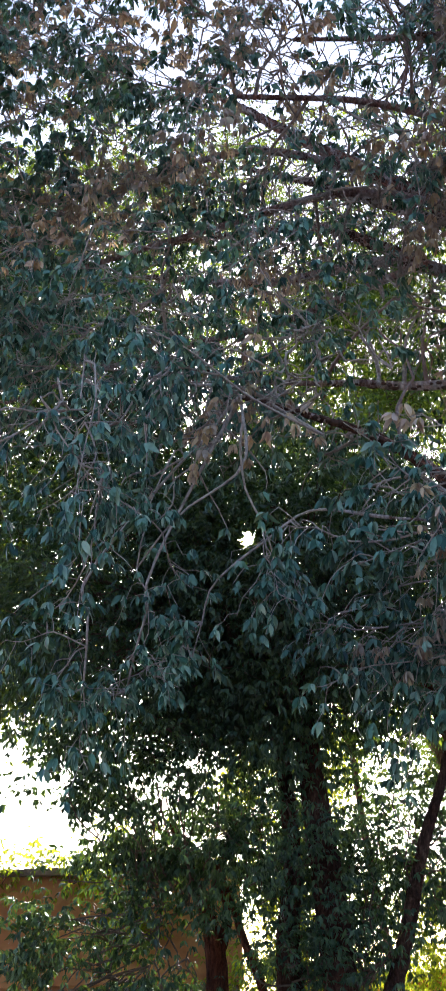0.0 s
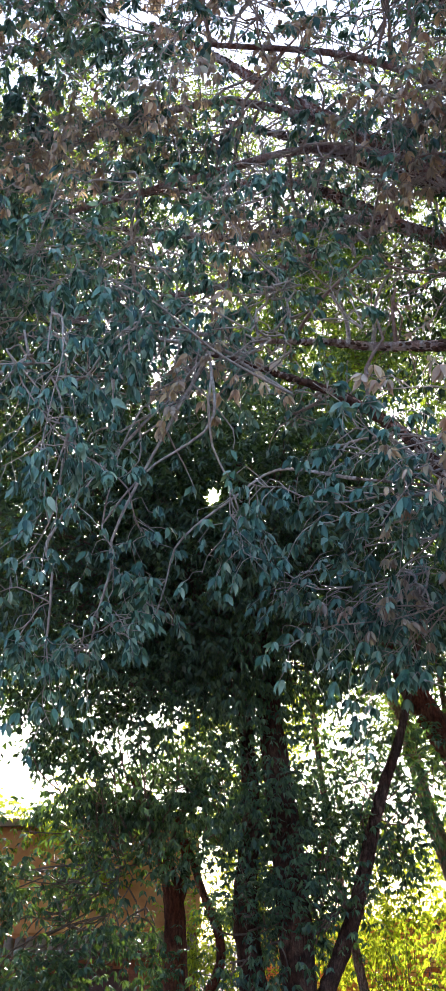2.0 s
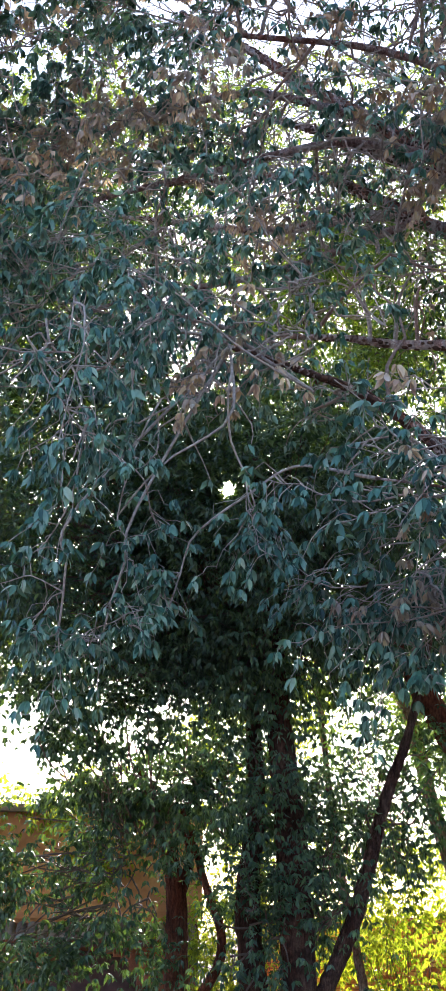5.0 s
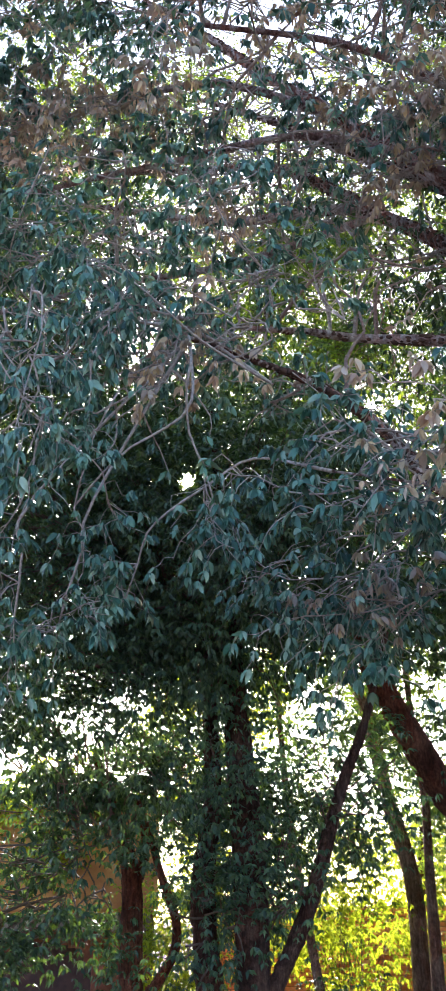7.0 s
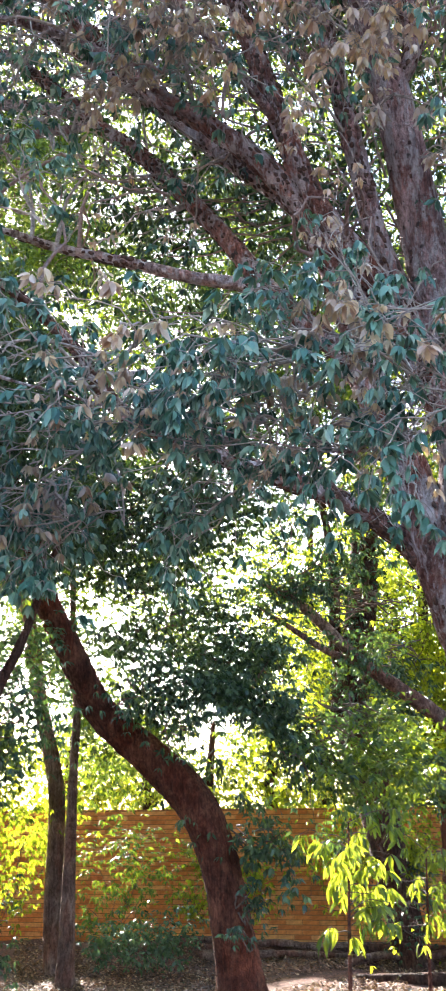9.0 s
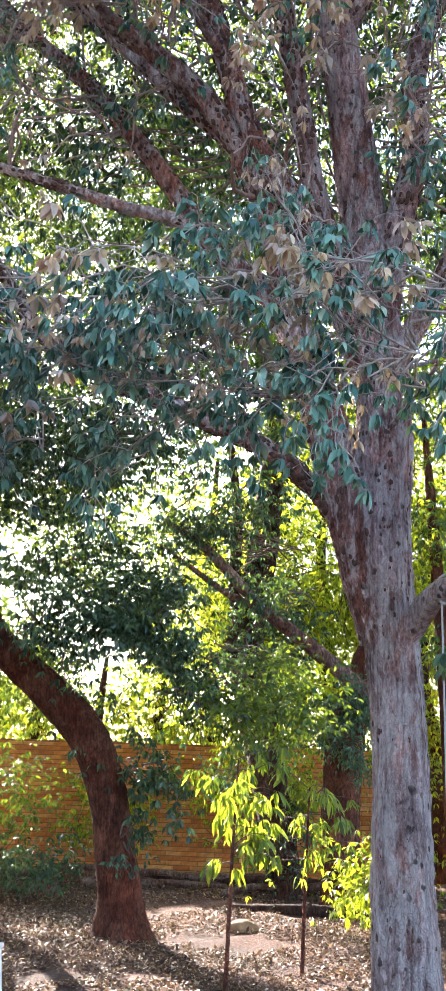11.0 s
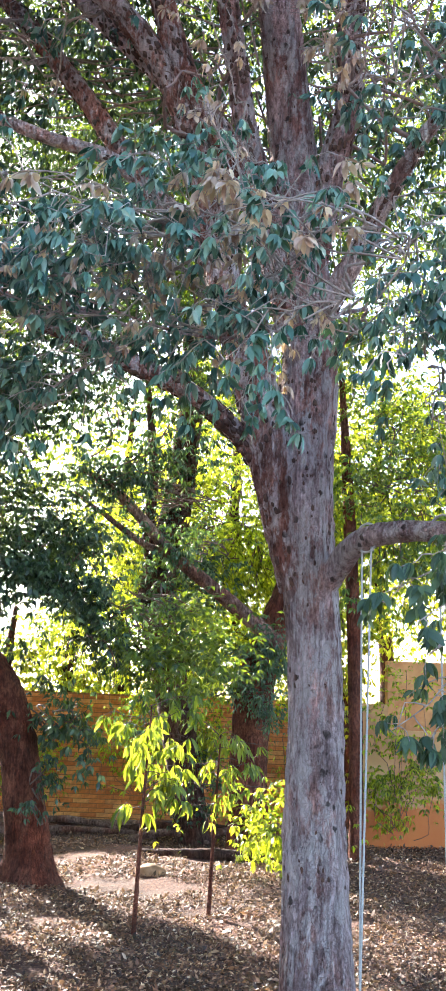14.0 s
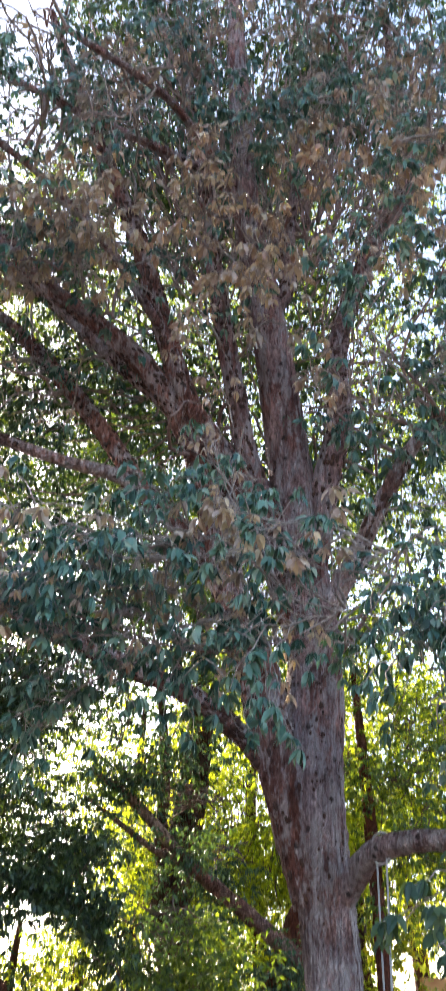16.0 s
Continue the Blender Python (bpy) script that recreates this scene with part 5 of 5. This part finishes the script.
shrub("shrub", -0.3, 13.6, 2.4, 0.9, LEAF_SUN, "tall sunlit undergrowth near the old tree", clumps=34)
shrub("shrub", -0.7, 14.5, 3.4, 1.0, LEAF_SUN, "tall sunlit bush against the brick wall", clumps=60)
shrub("shrub", 1.2, 14.2, 3.0, 0.9, LEAF_SUN, "tall sunlit bush behind the old tree", clumps=50)
shrub("shrub", 2.6, 13.0, 1.3, 0.5, LEAF_SUN, "thin light green shrub at the wall", clumps=10)


def sapling(x, y, h, label, leaf=0.125, slim=0.75):
    ob = thing("sapling", (x, y, 0), label, "sapling", "saplings in the litter")
    s = Soup()
    tube(s, [(x, y, -0.05, 0.02), (x + 0.02, y, h * 0.5, 0.014), (x + 0.05, y, h, 0.006)], 8, 0.05)
    part("stem", s, BARK_RED, ob)
    blades, tw = Soup(), Soup()
    for k in range(18):
        z = h * (0.52 + 0.48 * (k + 1) / 18)
        a = rng.uniform(0, 6.28)
        e = np.array([x + math.cos(a) * rng.uniform(0.2, 0.48), y + math.sin(a) * 0.3, z + 0.05])
        bough(tw, blades, (x + 0.03, y, z), e, rng, n=3, spread=0.16, size=leaf, count=4, hang=1.5, fine=True, radius=0.004, nodes=2, slim=slim)
    part("twigwork", tw, TWIG_DARK, ob, kind="stuff")
    part("foliage", blades, LEAF_LONG, ob, "long drooping sunlit leaves", kind="stuff")


sapling(-0.44, 7.83, 1.66, "young sapling with long yellow-green drooping leaves")
sapling(0.13, 8.85, 1.45, "thin sapling with narrow drooping leaves", 0.11, 0.6)


# ---- walls and buildings ----
def masonry(name, x0, x1, y, height, thick, material, label, course=0.066, brick=0.24, parts=300, turn=0, here=(0, 0), seed=1):
    """A wall of single bricks on a mortar core; the first rows of bricks stand as pieces of their own."""
    g = np.random.default_rng(seed)
    core = bmesh.new()
    box(core, x0, x1, y + 0.006, y + thick, -0.1, height)
    wall = tagged(part(name, core, MORTAR, smooth=False), label, "wall", kind="structure")
    bm = bmesh.new()
    box(bm, -brick / 2 + 0.0035, brick / 2 - 0.0035, -0.008, 0.03, -course / 2 + 0.006, course / 2 - 0.006, 0.004)
    me = bpy.data.meshes.new("brick")
    bm.to_mesh(me)
    bm.free()
    me.materials.append(material)
    cv = np.array([v.co[:] for v in me.vertices])
    rest = Soup()
    cells = []
    rows_, cols = int(height / course), int((x1 - x0) / brick)
    for r in range(rows_):
        for c in range(cols):
            x = x0 + brick * (c + 0.5 + 0.5 * (r % 2))
            if x + brick / 2 <= x1 + 0.01:
                cells.append((x, (r + 0.5) * course))
    cells.sort(key=lambda p: abs(p[0] + 2.6))
    box_faces = [tuple(p.vertices) for p in me.polygons]
    quads = np.array([f for f in box_faces if len(f) == 4])
    tris = np.array([f for f in box_faces if len(f) == 3]).reshape(-1, 3)
    for k, (x, z) in enumerate(cells):
        dy = g.normal(0, 0.004)
        if k < parts:
            ob = new("brick", me)
            ob.parent = wall
            ob.location = (x, y + dy, z)
            ob.rotation_euler = (0, g.normal(0, 0.006), 0)
        else:
            rest.add(cv + [x, y + dy, z], quads, tris)
    if rest.v:
        part("brickwork", rest, material, wall, smooth=False, kind="stuff")
    return wall


masonry("wall_north", -9.0, 1.9, 15.4, 1.87, 0.16, BRICK, "weathered orange clay brick garden wall")

bm = bmesh.new()
box(bm, 2.2, 9.0, 13.8, 14.0, -0.1, 1.42, 0.01)
wall_east = tagged(part("wall_east", bm, PLASTER_DAMP, smooth=False), "stained ochre plastered garden wall", "wall", kind="structure")
bm = bmesh.new()
box(bm, 2.18, 9.0, 13.76, 14.04, 1.42, 1.5, 0.015)
part("coping", bm, PLASTER_DAMP, wall_east, smooth=False)
bm = bmesh.new()
box(bm, 2.18, 2.56, 13.6, 13.98, -0.1, 1.84, 0.015)
pillar = tagged(part("wall_pillar", bm, PLASTER_DAMP, smooth=False), "ochre plastered pillar at the wall end", "pillar", kind="structure")
bm = bmesh.new()
box(bm, 2.8, 9.0, 14.9, 15.1, -0.1, 2.5, 0.01)
tagged(part("wall_outhouse", bm, PLASTER, smooth=False), "pale ochre plastered outhouse wall", "wall", kind="structure")


def outhouse():
    """The ochre building by the dark trees, in its own axes: x along the front, y to the back."""
    m = Matrix.Translation((-7.35, 11.3, 0)) @ Matrix.Rotation(radians(39.5 + 180), 4, "Z") @ Matrix.Diagonal((1, -1, 1, 1))
    ob = thing("outhouse", (-7.35, 11.3, 0), "ochre plastered outbuilding with a tiled lean-to", "building")

    def piece(name, mat, *boxes, bevel=0.008, parent=ob, label=""):
        b = bmesh.new()
        for q in boxes:
            box(b, *q, bevel)
        bmesh.ops.transform(b, matrix=m, verts=b.verts[:])
        bmesh.ops.recalc_face_normals(b, faces=b.faces[:])
        return part(name, b, mat, parent, label, smooth=False)

    # front wall with an arched opening, x from the near corner to the far end
    for name, mat, q in (("upper_wall", PLASTER, (0, 5.5, 0, 0.2, 1.75, 3.05)), ("pier", BRICK_RED, (0, 0.75, 0, 0.2, -0.1, 1.75)), ("pier", BRICK_RED, (1.95, 5.5, 0, 0.2, -0.1, 1.75)), ("parapet", BRICK_RED, (0.75, 1.95, 0, 0.2, -0.1, 0.5)),
                         ("side_wall", PLASTER, (0, 0.2, 0.2, 4, -0.1, 3.05)), ("side_wall", PLASTER, (5.3, 5.5, 0.2, 4, -0.1, 3.05)), ("rear_wall", PLASTER, (0.2, 5.3, 3.8, 4, -0.1, 3.05))):
        piece(name, mat, q)
    def arch_at(x):
        return 1.06 + 0.38 * math.sqrt(max(0.0, 1 - ((x - 1.35) / 0.6) ** 2))
    for k in range(12):
        piece("brick", BRICK_RED, (0.75 + 0.1 * k, 0.848 + 0.1 * k, 0.003, 0.2, arch_at(0.8 + 0.1 * k), 1.75), bevel=0)
    piece("ledge", PLASTER, (-0.05, 5.55, -0.07, 0, 1.8, 1.88))
    piece("corner_strip", PLASTER, (-0.04, 0.14, -0.04, 0, 1.88, 3.05))
    piece("roof", TILE, (-0.15, 5.65, -0.15, 4.15, 3.05, 3.13))
    window = piece("window", DARK_WOOD, (0.75, 1.95, 0.12, 0.16, 0.5, 1.45))
    for x in (0.95, 1.15, 1.35, 1.55, 1.75):
        piece("window_bar", DARK_WOOD, (x - 0.015, x + 0.015, 0.06, 0.1, 0.5, 1.45), parent=window)
    for r in range(17):
        for c in range(13):
            x = c * 0.21 + (r % 2) * 0.1
            lo, hi = 0.1 * r + 0.008, 0.1 * r + 0.094
            if x > 2.5 or hi > 1.72 or (0.6 < x < 1.95 and 0.4 < lo and lo < arch_at(x + 0.1) + 0.02):
                continue
            piece("brick", BRICK_RED, (x + 0.006, x + 0.2, -0.02, -0.002, lo, hi), bevel=0)
    # lean-to of half-round tiles
    tiles = Soup()
    for k in range(26):
        for r in range(2):
            x = 0.1 + k * 0.13
            y0, z0 = -0.05 - r * 0.17, 1.72 - r * 0.09
            a = np.linspace(0, math.pi, 7)
            v = [(x + 0.065 * math.cos(q) * s, yy, zz + 0.05 * math.sin(q)) for yy, zz, s in ((y0, z0, 0.9), (y0 - 0.2, z0 - 0.1, 1.0)) for q in a]
            w = np.array([(m @ Vector(p))[:] for p in v])
            i = np.arange(6)[:, None]
            tiles.add(w, np.hstack([i, i + 1, i + 8, i + 7]))
    part("tiling", tiles, TILE, ob, "weathered half-round clay tiles", kind="stuff")
    piece("batten", DARK_WOOD, (0.05, 3.5, -0.4, -0.36, 1.49, 1.53))
    for k in range(5):
        piece("bracket", DARK_WOOD, (0.1 + k * 0.8, 0.14 + k * 0.8, -0.4, 0, 1.44, 1.48))


outhouse()


def white_column():
    ob = thing("masonry_column", (-4.85, 3.65, 0), "grimy white plastered column with bare brick showing at one corner", "column")
    m = Matrix.Translation((-4.43, 4.03, 0)) @ Matrix.Rotation(radians(47.3), 4, "Z")
    for name, mat, q, bev in (("shaft", PLASTER_WHITE, (-1.0, 0, -0.03, 0.5, -0.1, 5.1), 0.012), ("brick_corner", BRICK_RED, (-0.1, 0.012, -0.045, 0.2, 4.5, 4.78), 0.006)):
        b = bmesh.new()
        box(b, *q, bev)
        bmesh.ops.transform(b, matrix=m, verts=b.verts[:])
        part(name, b, mat, ob, smooth=False)


white_column()


# ---- swing, litter and loose things ----
def swing():
    ob = thing("swing", (0.95, 4.75, 0.3), "plank swing hung on pale ropes from a limb", "swing")
    for tops, bottom in ((((0.76, 5.04, 2.57), (0.8, 4.98, 2.57)), (0.74, 4.9, 0.33)), (((1.08, 4.73, 2.57), (1.11, 4.7, 2.57)), (1.08, 4.6, 0.33))):
        for tx, ty, tz in tops:
            s = Soup()
            tube(s, [(tx, ty, tz, 0.005), (tx * 0.5 + bottom[0] * 0.5, ty * 0.5 + bottom[1] * 0.5, 1.4, 0.005), (*bottom, 0.005)], 8, 0.0, 0.1)
            part("rope", s, ROPE, ob)
        s = Soup()
        a = np.linspace(0, 2 * math.pi, 13)
        c = np.array([(tops[0][0] + tops[1][0]) / 2, (tops[0][1] + tops[1][1]) / 2, 2.53])
        tube(s, [(c[0] + 0.075 * math.sin(q) * 0.6, c[1] - 0.075 * math.sin(q) * 0.8, c[2] + 0.075 * math.cos(q), 0.0065) for q in a], 8, 0, 0.05, cap=False)
        part("rope_loop", s, ROPE, ob)
    b = bmesh.new()
    box(b, -0.29, 0.29, -0.09, 0.09, -0.014, 0.014, 0.005)
    bmesh.ops.transform(b, matrix=pose(0.91, 4.75, 0.315, 0, 0, -41), verts=b.verts[:])
    part("seat", b, PLANK, ob, smooth=False)
    for k in range(3):
        s = Soup()
        u = np.linspace(-0.22 + 0.03 * k, 0.27, 9)
        tube(s, [(0.91 + q * 0.755, 4.73 - q * 0.656 - 0.06, 0.3 - 0.012 * k - (0.05 + 0.025 * k) * (1 - (q / 0.29) ** 2), 0.006) for q in u], 8, 0, 0.05)
        part("rope_coil", s, ROPE, ob)


swing()


def stool():
    x, y, h = -2.11, 7.18, 0.38
    ob = thing("plastic_stool", (x, y, 0), "dusty white plastic stool on the leaf litter", "stool")
    b = bmesh.new()
    box(b, x - 0.15, x + 0.15, y - 0.15, y + 0.15, h - 0.03, h, 0.012)
    part("seat", b, PLASTIC, ob, smooth=False)
    for sx in (-1, 1):
        for sy in (-1, 1):
            s = Soup()
            tube(s, [(x + sx * 0.12, y + sy * 0.12, h - 0.03, 0.018), (x + sx * 0.15, y + sy * 0.15, -0.02, 0.016)], 8)
            part("leg", s, PLASTIC, ob)


stool()


def fallen(points, seed, material=BARK_DARK, label="dead fallen branch lying on the leaf litter"):
    x, y = points[0][:2]
    ob = thing("fallen_branch", (x, y, 0), label, "branch", "fallen branches")
    s = Soup()
    tube(s, points, 10, 0.12, 0.1, np.random.default_rng(seed))
    part("stick", s, material, ob)


fallen([(-0.6, 11.75, 0.06, 0.06), (0.3, 11.6, 0.1, 0.07), (1.2, 11.5, 0.09, 0.05)], 1)
rng = np.random.default_rng(12)
for k in range(16):
    x, y, a, n = rng.uniform(-5, 0.5), rng.uniform(13.0, 14.8), rng.normal(0, 0.25), rng.uniform(0.8, 2.2)
    fallen([(x, y, 0.06, 0.05), (x + n * 0.5, y + a * 0.5, rng.uniform(0.08, 0.22), 0.045), (x + n, y + a, 0.07, 0.02)], k + 5, BARK_BROWN if k % 3 else BARK_DARK)


def rock(x, y, size, material, label):
    b = bmesh.new()
    bmesh.ops.create_icosphere(b, subdivisions=3, radius=1)
    for v in b.verts:
        k = 1 + 0.35 * noise.noise(v.co * 1.4 + Vector((x, y, 0)))
        v.co = Vector((x + v.co.x * size * k, y + v.co.y * size * 0.7 * k, v.co.z * size * 0.55 * k + size * 0.25))
    tagged(part("rock", b, material), label, "rock")


rock(-0.43, 10.49, 0.17, STONE, "rounded ochre stone lying in the dry leaves")
